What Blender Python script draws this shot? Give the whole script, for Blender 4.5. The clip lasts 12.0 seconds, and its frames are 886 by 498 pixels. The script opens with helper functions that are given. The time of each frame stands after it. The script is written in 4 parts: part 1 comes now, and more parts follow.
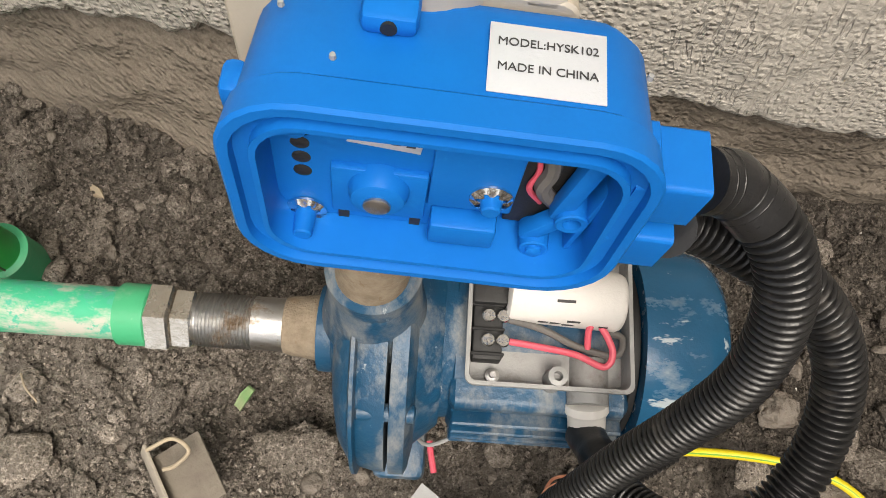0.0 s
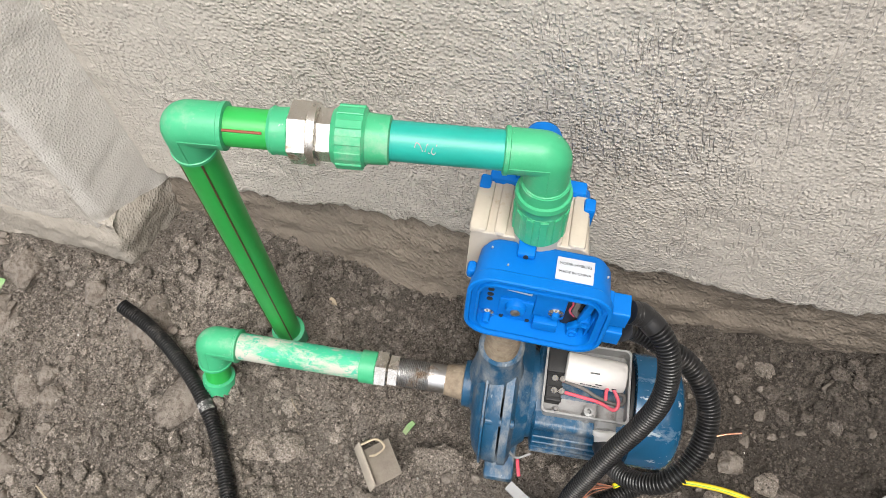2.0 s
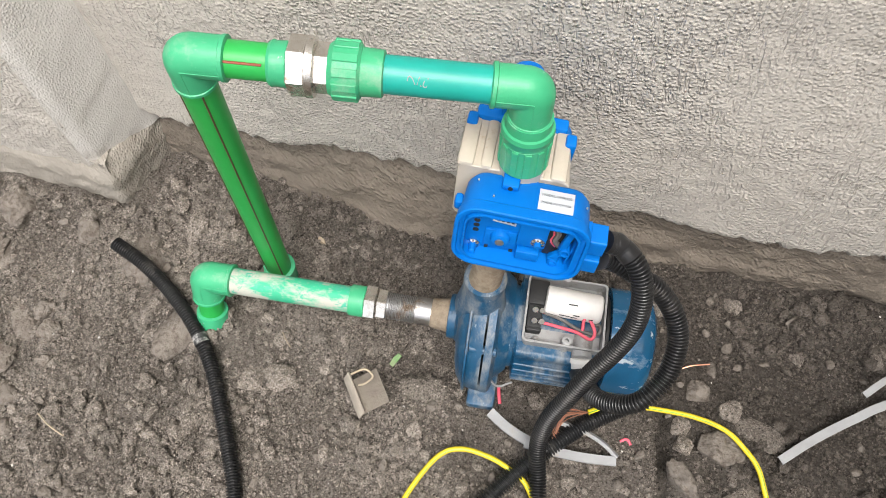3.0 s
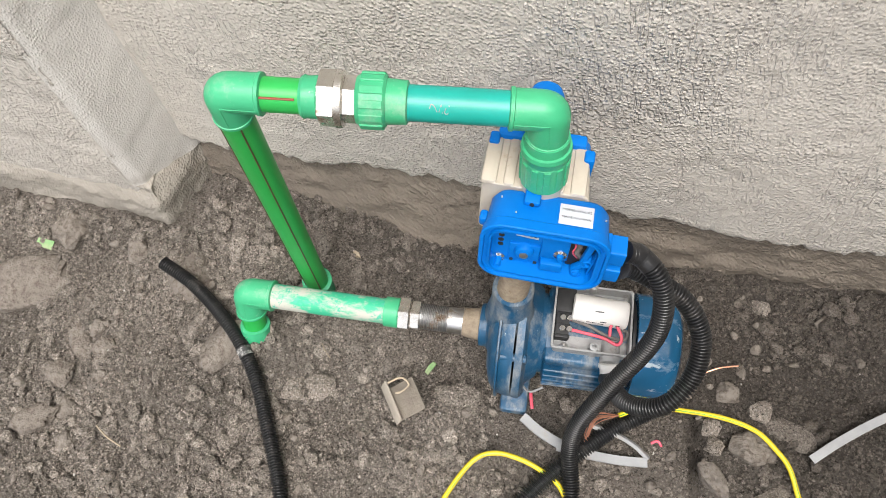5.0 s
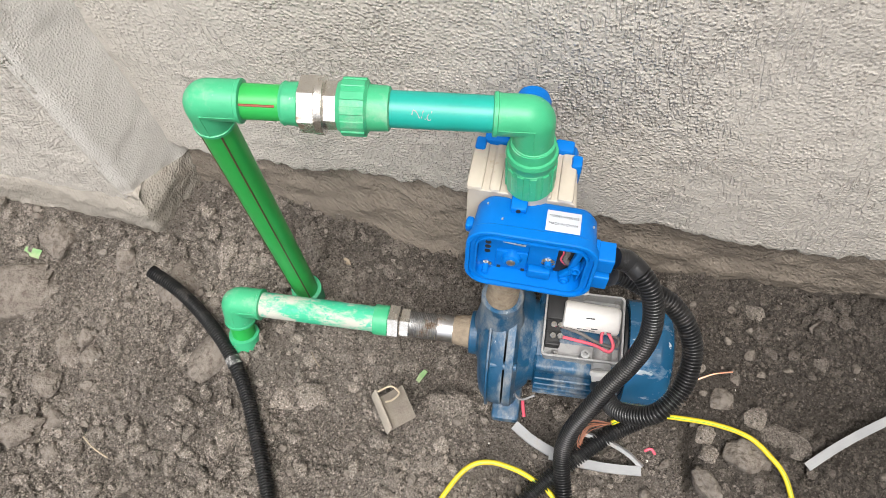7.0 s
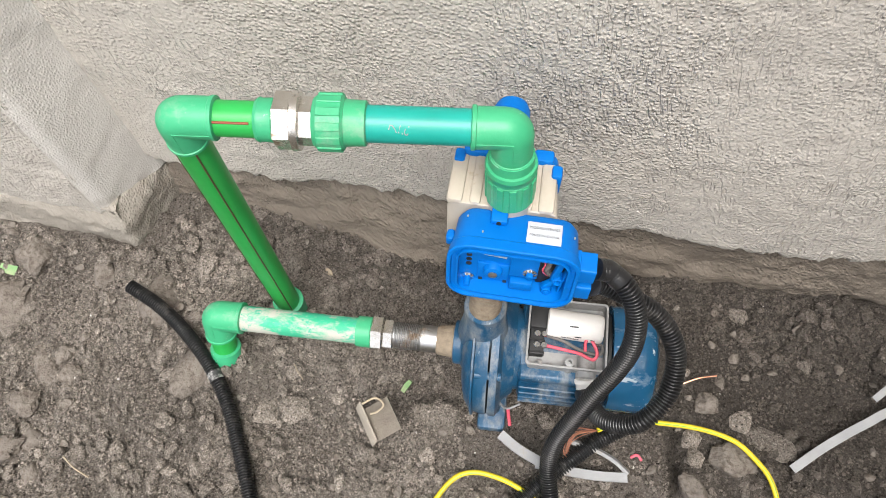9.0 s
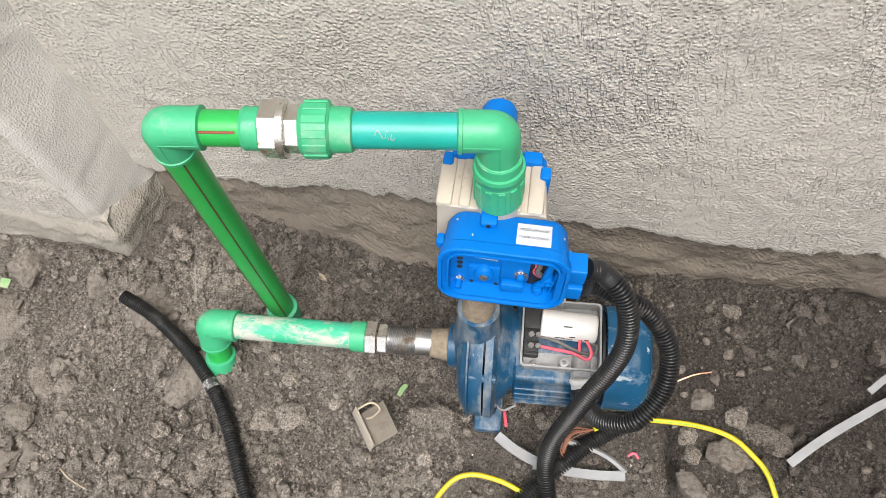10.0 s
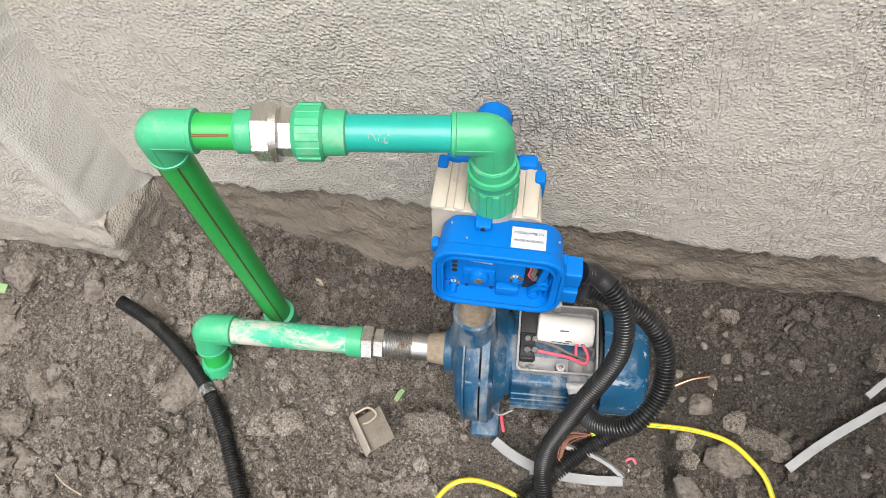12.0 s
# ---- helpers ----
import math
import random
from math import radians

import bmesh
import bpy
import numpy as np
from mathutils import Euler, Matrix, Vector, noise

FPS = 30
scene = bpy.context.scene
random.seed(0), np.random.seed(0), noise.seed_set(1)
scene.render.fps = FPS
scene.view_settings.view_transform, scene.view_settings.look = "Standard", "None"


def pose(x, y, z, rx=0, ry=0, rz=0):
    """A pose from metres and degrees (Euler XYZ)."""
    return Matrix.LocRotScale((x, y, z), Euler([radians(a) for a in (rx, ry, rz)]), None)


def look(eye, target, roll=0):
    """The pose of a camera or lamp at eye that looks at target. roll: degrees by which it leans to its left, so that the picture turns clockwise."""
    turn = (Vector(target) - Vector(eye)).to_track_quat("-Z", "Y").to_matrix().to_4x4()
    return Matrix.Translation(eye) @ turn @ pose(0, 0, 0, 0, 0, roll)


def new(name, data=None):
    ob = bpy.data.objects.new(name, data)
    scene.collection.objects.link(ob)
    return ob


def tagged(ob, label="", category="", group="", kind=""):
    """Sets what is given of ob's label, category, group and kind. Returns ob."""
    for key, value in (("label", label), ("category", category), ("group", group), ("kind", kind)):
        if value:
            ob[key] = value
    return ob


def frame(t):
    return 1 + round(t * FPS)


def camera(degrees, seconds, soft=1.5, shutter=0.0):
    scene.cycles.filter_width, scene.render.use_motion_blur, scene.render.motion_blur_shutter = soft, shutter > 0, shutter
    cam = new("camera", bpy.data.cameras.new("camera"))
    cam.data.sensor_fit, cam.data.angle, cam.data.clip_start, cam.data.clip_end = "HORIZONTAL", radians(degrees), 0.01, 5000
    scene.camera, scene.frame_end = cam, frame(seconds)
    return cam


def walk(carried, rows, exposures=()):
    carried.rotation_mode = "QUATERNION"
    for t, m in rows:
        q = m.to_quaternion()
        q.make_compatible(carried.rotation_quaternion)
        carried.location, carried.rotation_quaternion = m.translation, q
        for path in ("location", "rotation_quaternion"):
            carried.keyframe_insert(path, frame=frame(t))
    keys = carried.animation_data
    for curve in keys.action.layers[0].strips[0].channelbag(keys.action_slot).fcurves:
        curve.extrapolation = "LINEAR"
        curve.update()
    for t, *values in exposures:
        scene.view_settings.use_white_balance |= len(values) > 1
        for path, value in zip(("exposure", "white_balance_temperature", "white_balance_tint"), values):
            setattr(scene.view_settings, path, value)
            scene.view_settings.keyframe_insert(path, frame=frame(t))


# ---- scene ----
cam = camera(62.0, 12.0, 0.6)
PATH = [
    (0, (0.105, -0.001, 0.532), (0.082, 0.653, -1.358), 6.8),
    (0.5, (0.106, -0.051, 0.649), (-0.056, 0.751, -1.175), 1.1),
    (1, (0.105, -0.102, 0.745), (-0.165, 0.737, -1.05), -2.5),
    (1.5, (0.1, -0.14, 0.839), (-0.216, 0.75, -0.924), -4.0),
    (2, (0.106, -0.179, 0.899), (-0.199, 0.75, -0.846), -3.7),
    (2.5, (0.115, -0.197, 0.92), (-0.119, 0.677, -0.864), -1.5),
    (2.7, (0.108, -0.21, 0.919), (-0.119, 0.639, -0.878), -0.5),
    (4.3, (0.114, -0.222, 0.954), (-0.18, 0.601, -0.845), -5.8),
    (4.5, (0.115, -0.222, 0.959), (-0.202, 0.605, -0.834), -7.4),
    (5, (0.12, -0.218, 0.956), (-0.207, 0.605, -0.837), -8.2),
    (5.5, (0.124, -0.216, 0.953), (-0.203, 0.608, -0.84), -8.6),
    (6, (0.128, -0.215, 0.953), (-0.2, 0.613, -0.838), -8.6),
    (6.5, (0.131, -0.213, 0.948), (-0.199, 0.618, -0.841), -8.6),
    (8.5, (0.124, -0.194, 0.947), (-0.182, 0.647, -0.841), -7.0),
    (9, (0.131, -0.194, 0.947), (-0.159, 0.649, -0.844), -7.3),
    (9.5, (0.134, -0.191, 0.948), (-0.148, 0.652, -0.843), -8.0),
    (10, (0.137, -0.19, 0.948), (-0.147, 0.655, -0.842), -8.3),
    (10.5, (0.139, -0.19, 0.946), (-0.145, 0.656, -0.844), -8.4),
    (11, (0.139, -0.191, 0.945), (-0.145, 0.663, -0.841), -8.2),
    (11.5, (0.141, -0.192, 0.945), (-0.146, 0.668, -0.837), -8.3),
    (12, (0.143, -0.191, 0.945), (-0.147, 0.67, -0.837), -8.4),
]
walk(cam, [(t, look(eye, target, roll)) for t, eye, target, roll in PATH],
     [(0.0, 0.58, 7200, 10), (1.2, 0.6, 7200, 10), (2.2, 0.78, 6550, 10), (12.0, 0.82, 6500, 10)])

# ---- world and light ----
world = bpy.data.worlds.new("sky_world")
scene.world = world
world.use_nodes = True
wn = world.node_tree.nodes
sky = wn.new("ShaderNodeTexSky")
sky.sky_type = "NISHITA"
sky.sun_disc = False
sky.sun_elevation, sky.sun_rotation = radians(66), radians(163)
sky.air_density, sky.dust_density = 1.0, 4.0
tone = wn.new("ShaderNodeHueSaturation")
tone.inputs["Saturation"].default_value = 0.35
world.node_tree.links.new(sky.outputs[0], tone.inputs["Color"])
world.node_tree.links.new(tone.outputs[0], wn["Background"].inputs[0])
wn["Background"].inputs[1].default_value = 0.145
sun = new("sun", bpy.data.lights.new("sun", "SUN"))
sun.data.energy, sun.data.angle, sun.data.color = 1.8, radians(32), (1.0, 0.97, 0.93)
sun.matrix_world = look((0.48, -1.6, 3.8), (0, 0, 0))


# ---- materials ----
def nodes_of(name):
    m = bpy.data.materials.new(name)
    m.use_nodes = True
    return m, m.node_tree.nodes, m.node_tree.links, m.node_tree.nodes["Principled BSDF"]


def noise_node(n, l, coords, scale, detail=4.0, rough=0.6, stretch=None):
    t = n.new("ShaderNodeTexNoise")
    t.inputs["Scale"].default_value, t.inputs["Detail"].default_value, t.inputs["Roughness"].default_value = scale, detail, rough
    if stretch:
        mp = n.new("ShaderNodeMapping")
        mp.inputs["Scale"].default_value = stretch
        l.new(coords, mp.inputs[0])
        coords = mp.outputs[0]
    l.new(coords, t.inputs["Vector"])
    return t.outputs["Fac"]


def ramp(n, l, fac, a, b):
    r = n.new("ShaderNodeMapRange")
    r.inputs["From Min"].default_value, r.inputs["From Max"].default_value = a, b
    l.new(fac, r.inputs["Value"])
    return r.outputs[0]


def mix(n, l, fac, a, b):
    x = n.new("ShaderNodeMix")
    x.data_type = "RGBA"
    for s, v in ((0, fac), (6, a), (7, b)):
        if hasattr(v, "is_linked"):
            l.new(v, x.inputs[s])
        else:
            x.inputs[s].default_value = (*v, 1) if isinstance(v, tuple) else v
    return x.outputs[2]


def bumped(n, l, bsdf, height, dist, strength=1.0, under=None):
    b = n.new("ShaderNodeBump")
    b.inputs["Distance"].default_value, b.inputs["Strength"].default_value = dist, strength
    l.new(height, b.inputs["Height"])
    if under is not None:
        l.new(under, b.inputs["Normal"])
    l.new(b.outputs[0], bsdf.inputs["Normal"])
    return b.outputs[0]


def surface(name, base, alt, rough=0.5, metal=0.0, scale=40.0, dirt=None, dirt_at=(0.6, 0.7), dirt_scale=25.0, bump=0.0003, bump_scale=300.0,
            stretch=None, spec=0.5, scuff=None, scuff_at=(0.62, 0.68), scuff_scale=90.0, scuff_stretch=(1.0, 1.0, 1.0)):
    """A worn surface: two tones at one scale, dirt or scuffs at another, a fine relief."""
    m, n, l, bsdf = nodes_of(name)
    co = n.new("ShaderNodeTexCoord").outputs["Object"]
    col = mix(n, l, ramp(n, l, noise_node(n, l, co, scale), 0.35, 0.65), base, alt)
    bsdf.inputs["Roughness"].default_value, bsdf.inputs["Metallic"].default_value = rough, metal
    bsdf.inputs["Specular IOR Level"].default_value = spec
    if dirt:
        mask = ramp(n, l, noise_node(n, l, co, dirt_scale, 7.0, 0.72, stretch), *dirt_at)
        col = mix(n, l, mask, col, dirt)
        rr = n.new("ShaderNodeMapRange")
        rr.inputs["To Min"].default_value, rr.inputs["To Max"].default_value = rough, 0.85
        l.new(mask, rr.inputs["Value"])
        l.new(rr.outputs[0], bsdf.inputs["Roughness"])
    if scuff:
        col = mix(n, l, ramp(n, l, noise_node(n, l, co, scuff_scale, 5.0, 0.7, scuff_stretch), *scuff_at), col, scuff)
    l.new(col, bsdf.inputs["Base Color"])
    if bump:
        bumped(n, l, bsdf, noise_node(n, l, co, bump_scale), bump)
    return m


def plaster_material(name, base, alt, size=1.0, depth=0.004, grain=(1.0, 1.0, 0.95), scratch=1.05, grime=(0.27, 0.235, 0.2)):
    """Thrown plaster: raised grains, drag marks that lean over here and there, worn smoother in patches."""
    m, n, l, bsdf = nodes_of(name)
    co = n.new("ShaderNodeTexCoord").outputs["Object"]
    warp = n.new("ShaderNodeTexNoise")
    warp.inputs["Scale"].default_value = 4.0
    l.new(co, warp.inputs["Vector"])
    add = n.new("ShaderNodeVectorMath")
    add.operation = "MULTIPLY_ADD"
    add.inputs[1].default_value = (0.05, 0.0, 0.0)
    l.new(warp.outputs["Color"], add.inputs[0])
    l.new(co, add.inputs[2])
    bent = add.outputs[0]
    grains = ramp(n, l, noise_node(n, l, co, 215 / size, 2.4, 0.5, grain), 0.38, 0.68)
    fine = noise_node(n, l, co, 520 / size, 2.0, 0.6)
    sep = n.new("ShaderNodeSeparateXYZ")
    l.new(co, sep.inputs[0])
    run = n.new("ShaderNodeMath")
    run.operation = "ADD"
    l.new(sep.outputs[0], run.inputs[0])
    l.new(sep.outputs[1], run.inputs[1])
    flat = n.new("ShaderNodeCombineXYZ")
    l.new(run.outputs[0], flat.inputs[0])
    l.new(sep.outputs[2], flat.inputs[1])
    dots = n.new("ShaderNodeTexVoronoi")
    dots.voronoi_dimensions = "2D"
    dots.inputs["Scale"].default_value = 225 / size
    l.new(flat.outputs[0], dots.inputs["Vector"])
    pimples = ramp(n, l, dots.outputs["Distance"], 0.6, 0.08)
    drag = n.new("ShaderNodeMapping")
    drag.inputs["Rotation"].default_value = (0, radians(9), 0)
    l.new(bent, drag.inputs[0])
    lines = ramp(n, l, noise_node(n, l, drag.outputs[0], 300 / size, 1.5, 0.5, (1.0, 1.0, 0.16)), 0.37, 0.47)
    where = ramp(n, l, noise_node(n, l, co, 8.0, 3.0, 0.6), 0.4, 0.58)

    def calc(op, a, b):
        q = n.new("ShaderNodeMath")
        q.operation = op
        for k, v in enumerate((a, b)):
            if hasattr(v, "is_linked"):
                l.new(v, q.inputs[k])
            else:
                q.inputs[k].default_value = v
        return q.outputs[0]

    grooves = calc("MULTIPLY", calc("MULTIPLY", calc("SUBTRACT", 1.0, lines), where), scratch)
    height = calc("SUBTRACT", calc("ADD", calc("MULTIPLY", calc("ADD", grains, 0.35), pimples), calc("MULTIPLY", fine, 0.25)), grooves)
    worn = n.new("ShaderNodeMapRange")
    worn.inputs["From Min"].default_value, worn.inputs["From Max"].default_value = 0.36, 0.62
    worn.inputs["To Min"].default_value, worn.inputs["To Max"].default_value = 0.5, 1.1
    l.new(noise_node(n, l, co, 5.0, 4.0, 0.6), worn.inputs["Value"])
    col = mix(n, l, ramp(n, l, noise_node(n, l, co, 3.0, 5.0, 0.6), 0.3, 0.7), base, alt)
    col = mix(n, l, ramp(n, l, noise_node(n, l, co, 700 / size, 2.0, 0.6), 0.35, 0.6), tuple(0.86 * v for v in alt), col)
    col = mix(n, l, ramp(n, l, noise_node(n, l, co, 9.0, 6.0, 0.7), 0.58, 0.8), col, grime)
    l.new(col, bsdf.inputs["Base Color"])
    bsdf.inputs["Roughness"].default_value = 0.85
    bsdf.inputs["Specular IOR Level"].default_value = 0.25
    bumped(n, l, bsdf, calc("MULTIPLY", height, worn.outputs[0]), depth)
    return m


def soil_material(name="soil", light=1.0):
    m, n, l, bsdf = nodes_of(name)
    co = n.new("ShaderNodeTexCoord").outputs["Object"]
    a = mix(n, l, ramp(n, l, noise_node(n, l, co, 5.0, 5.0, 0.65), 0.35, 0.65), (0.205, 0.179, 0.153), (0.345, 0.306, 0.266))
    # The tone darkens towards the wall and the right, its edge wobbled by noise.
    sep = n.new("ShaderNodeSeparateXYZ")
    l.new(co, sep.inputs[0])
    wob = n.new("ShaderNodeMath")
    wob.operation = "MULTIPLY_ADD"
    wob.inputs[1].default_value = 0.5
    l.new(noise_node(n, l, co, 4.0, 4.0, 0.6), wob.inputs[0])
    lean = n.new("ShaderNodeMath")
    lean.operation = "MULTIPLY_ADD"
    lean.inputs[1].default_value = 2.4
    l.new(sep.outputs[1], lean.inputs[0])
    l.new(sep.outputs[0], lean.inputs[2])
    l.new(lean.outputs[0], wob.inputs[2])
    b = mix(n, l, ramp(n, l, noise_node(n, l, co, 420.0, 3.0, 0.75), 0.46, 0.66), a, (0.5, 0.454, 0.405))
    rear_dark = n.new("ShaderNodeMath")
    rear_dark.operation = "MULTIPLY"
    rear_dark.inputs[1].default_value = 0.66
    l.new(ramp(n, l, wob.outputs[0], 0.3, 0.85), rear_dark.inputs[0])
    b = mix(n, l, rear_dark.outputs[0], b, (0.085, 0.073, 0.063))
    c = mix(n, l, ramp(n, l, noise_node(n, l, co, 230.0, 4.0, 0.78), 0.53, 0.66), b, (0.045, 0.038, 0.032))
    geo = n.new("ShaderNodeNewGeometry")
    isl = mix(n, l, ramp(n, l, geo.outputs["Random Per Island"], 0.0, 1.0), (0.72, 0.71, 0.7), (1.22, 1.2, 1.18))
    mul = n.new("ShaderNodeMix")
    mul.data_type, mul.blend_type = "RGBA", "MULTIPLY"
    mul.inputs[0].default_value = 1.0
    l.new(c, mul.inputs[6])
    l.new(isl, mul.inputs[7])
    gain = n.new("ShaderNodeMix")
    gain.data_type, gain.blend_type = "RGBA", "MULTIPLY"
    gain.inputs[0].default_value = 1.0
    gain.inputs[7].default_value = (light, light, light, 1)
    l.new(mul.outputs[2], gain.inputs[6])
    l.new(gain.outputs[2], bsdf.inputs["Base Color"])
    bsdf.inputs["Roughness"].default_value = 0.95
    bsdf.inputs["Specular IOR Level"].default_value = 0.15
    fine = bumped(n, l, bsdf, noise_node(n, l, co, 300.0, 5.0, 0.8), 0.012)
    crumbs = n.new("ShaderNodeTexVoronoi")
    crumbs.inputs["Scale"].default_value, crumbs.inputs["Detail"].default_value, crumbs.inputs["Roughness"].default_value = 150.0, 2.0, 0.6
    l.new(co, crumbs.inputs["Vector"])
    lumps = n.new("ShaderNodeMapRange")
    lumps.inputs["To Min"].default_value, lumps.inputs["To Max"].default_value = 1.0, 0.0
    l.new(crumbs.outputs["Distance"], lumps.inputs["Value"])
    bumped(n, l, bsdf, lumps.outputs[0], 0.013, 1.0, fine)
    return m


# One soil in two gains: darker ground paints the shade between brighter crumbs.
SOIL = soil_material("soil_gap_shade", 0.78)
CRUMB = soil_material("soil_crumb_bright", 1.3)
PLASTER = plaster_material("rough_plaster", (0.56, 0.522, 0.468), (0.51, 0.474, 0.424), depth=0.0014, grime=(0.48, 0.437, 0.388))
SMOOTH_PLASTER = plaster_material("trowelled_plaster", (0.66, 0.632, 0.59), (0.61, 0.583, 0.545), size=0.85, depth=0.0005, grain=(1.0, 1.0, 0.8), scratch=0.2)
FOOTING = plaster_material("raw_concrete", (0.25, 0.213, 0.172), (0.175, 0.148, 0.12), size=1.1, depth=0.0016, grain=(0.7, 1, 1.1), scratch=0.0, grime=(0.14, 0.113, 0.088))
PLINTH = plaster_material("weathered_concrete", (0.4, 0.367, 0.318), (0.31, 0.282, 0.243), depth=0.0012, grain=(0.7, 1, 1.2), scratch=0.0, grime=(0.23, 0.195, 0.16))
STONE = surface("field_stone", (0.22, 0.195, 0.168), (0.165, 0.143, 0.122), 0.95, scale=70, dirt=(0.12, 0.098, 0.08), dirt_at=(0.5, 0.62), dirt_scale=130, bump=0.003, bump_scale=260, spec=0.15)
WHITE_BIT = surface("white_chip", (0.7, 0.68, 0.64), (0.55, 0.52, 0.48), 0.8)
GREEN_FIT = surface("green_fitting", (0.05, 0.4, 0.19), (0.04, 0.35, 0.165), 0.42, scale=20, dirt=(0.24, 0.42, 0.29), dirt_at=(0.54, 0.76), dirt_scale=30, bump=0.0002, scuff=(0.3, 0.5, 0.36), scuff_at=(0.66, 0.72), scuff_scale=140)
GREEN_PIPE = surface("green_pipe", (0.02, 0.34, 0.06), (0.022, 0.38, 0.075), 0.38, scale=20, dirt=(0.2, 0.36, 0.16), dirt_at=(0.66, 0.8), dirt_scale=60, bump=0.0001, stretch=(1, 1, 0.3))
TEAL_PIPE = surface("teal_pipe", (0.008, 0.31, 0.25), (0.01, 0.35, 0.29), 0.4, scale=20, dirt=(0.25, 0.38, 0.3), dirt_at=(0.68, 0.8), dirt_scale=35, bump=0.0001)
WORN_PIPE = surface("paint_worn_pipe", (0.03, 0.45, 0.25), (0.04, 0.4, 0.22), 0.55, scale=30, dirt=(0.46, 0.46, 0.4), dirt_at=(0.45, 0.56), dirt_scale=34, bump=0.0003, stretch=(0.45, 1, 1), scuff=(0.06, 0.4, 0.27), scuff_at=(0.56, 0.62), scuff_scale=110)
RED_LINE = surface("red_stripe", (0.3, 0.05, 0.03), (0.2, 0.06, 0.03), 0.5)
CHROME = surface("chromed_brass", (0.8, 0.77, 0.73), (0.66, 0.62, 0.56), 0.27, 1.0, dirt=(0.36, 0.27, 0.19), dirt_at=(0.54, 0.68), dirt_scale=55)
STEEL = surface("galvanised_steel", (0.55, 0.55, 0.55), (0.45, 0.44, 0.43), 0.35, 1.0, dirt=(0.3, 0.22, 0.15), dirt_at=(0.52, 0.66), dirt_scale=60)
HEMP = surface("hemp_and_dust", (0.29, 0.235, 0.17), (0.2, 0.155, 0.11), 0.95, scale=120, dirt=(0.18, 0.12, 0.07), dirt_scale=80, bump=0.001, bump_scale=500)
BLUE = surface("blue_plastic", (0.0003, 0.156, 0.56), (0.0003, 0.138, 0.5), 0.42, scale=15, dirt=(0.3, 0.42, 0.6), dirt_at=(0.735, 0.77), dirt_scale=90, bump=0.00015, bump_scale=160, spec=0.16, scuff=(0.005, 0.19, 0.58), scuff_at=(0.62, 0.74), scuff_scale=40)
BEIGE = surface("beige_plastic", (0.5, 0.45, 0.37), (0.44, 0.39, 0.32), 0.5, scale=25, dirt=(0.3, 0.22, 0.14), dirt_at=(0.6, 0.75), dirt_scale=30)
PUMP_BLUE = surface("pump_paint", (0.008, 0.074, 0.155), (0.006, 0.052, 0.112), 0.4, scale=18, dirt=(0.33, 0.325, 0.3), dirt_at=(0.47, 0.74), dirt_scale=22, bump=0.0008, bump_scale=140, stretch=(1.6, 1, 0.6), scuff=(0.38, 0.42, 0.44), scuff_at=(0.66, 0.72), scuff_scale=75, scuff_stretch=(1.5, 1, 0.5))
COVER_BLUE = surface("fan_cover_paint", (0.009, 0.1, 0.215), (0.007, 0.08, 0.17), 0.26, scale=14, dirt=(0.34, 0.4, 0.44), dirt_at=(0.58, 0.74), dirt_scale=26, bump=0.0002, stretch=(0.5, 1, 1), scuff=(0.45, 0.52, 0.56), scuff_at=(0.63, 0.67), scuff_scale=60, scuff_stretch=(0.35, 1, 1.6))
# Black plastic, and the painted shade of recesses, gaps and holes.
DARK = surface("black_plastic_and_hole_shade", (0.012, 0.012, 0.013), (0.02, 0.02, 0.02), 0.6)
BLACK = surface("black_conduit", (0.011, 0.011, 0.012), (0.016, 0.016, 0.016), 0.3, scale=30, dirt=(0.1, 0.09, 0.08), dirt_at=(0.56, 0.8), dirt_scale=40)
TAPE = surface("black_tape", (0.013, 0.013, 0.014), (0.02, 0.02, 0.021), 0.28, scale=30, dirt=(0.28, 0.28, 0.28), dirt_at=(0.6, 0.76), dirt_scale=45, bump=0.0007, bump_scale=90, stretch=(0.5, 1, 2))
DUST_TAPE = surface("dusty_tape", (0.03, 0.03, 0.03), (0.05, 0.05, 0.05), 0.5, scale=40, dirt=(0.45, 0.44, 0.42), dirt_at=(0.48, 0.6), dirt_scale=70)
GREY_ALU = surface("cast_grey", (0.36, 0.36, 0.355), (0.3, 0.3, 0.295), 0.55, 0.2, scale=40, dirt=(0.2, 0.18, 0.16), dirt_at=(0.55, 0.75), dirt_scale=50)
CAP_WHITE = surface("white_casing", (0.72, 0.7, 0.67), (0.66, 0.64, 0.61), 0.5, scale=25, dirt=(0.5, 0.46, 0.4), dirt_at=(0.62, 0.8))
PAPER = surface("label_paper", (0.5, 0.52, 0.56), (0.47, 0.49, 0.53), 0.6, scale=20)
INK = surface("print_ink", (0.03, 0.03, 0.035), (0.05, 0.05, 0.05), 0.7)
RED_WIRE = surface("red_insulation", (0.72, 0.11, 0.16), (0.62, 0.08, 0.12), 0.45, dirt=(0.55, 0.3, 0.28), dirt_at=(0.62, 0.8))
GREY_WIRE = surface("grey_insulation", (0.1, 0.095, 0.09), (0.14, 0.13, 0.12), 0.6)
YELLOW = surface("yellow_insulation", (0.72, 0.6, 0.02), (0.68, 0.54, 0.02), 0.4, dirt=(0.45, 0.55, 0.05), dirt_at=(0.62, 0.72))
GREEN_LINE = surface("green_insulation", (0.15, 0.4, 0.05), (0.2, 0.42, 0.06), 0.4)
COPPER = surface("copper_strand", (0.72, 0.36, 0.24), (0.6, 0.28, 0.18), 0.35, 0.8)
BROWN_LINE = surface("brown_stripe", (0.1, 0.06, 0.025), (0.07, 0.05, 0.02), 0.5)
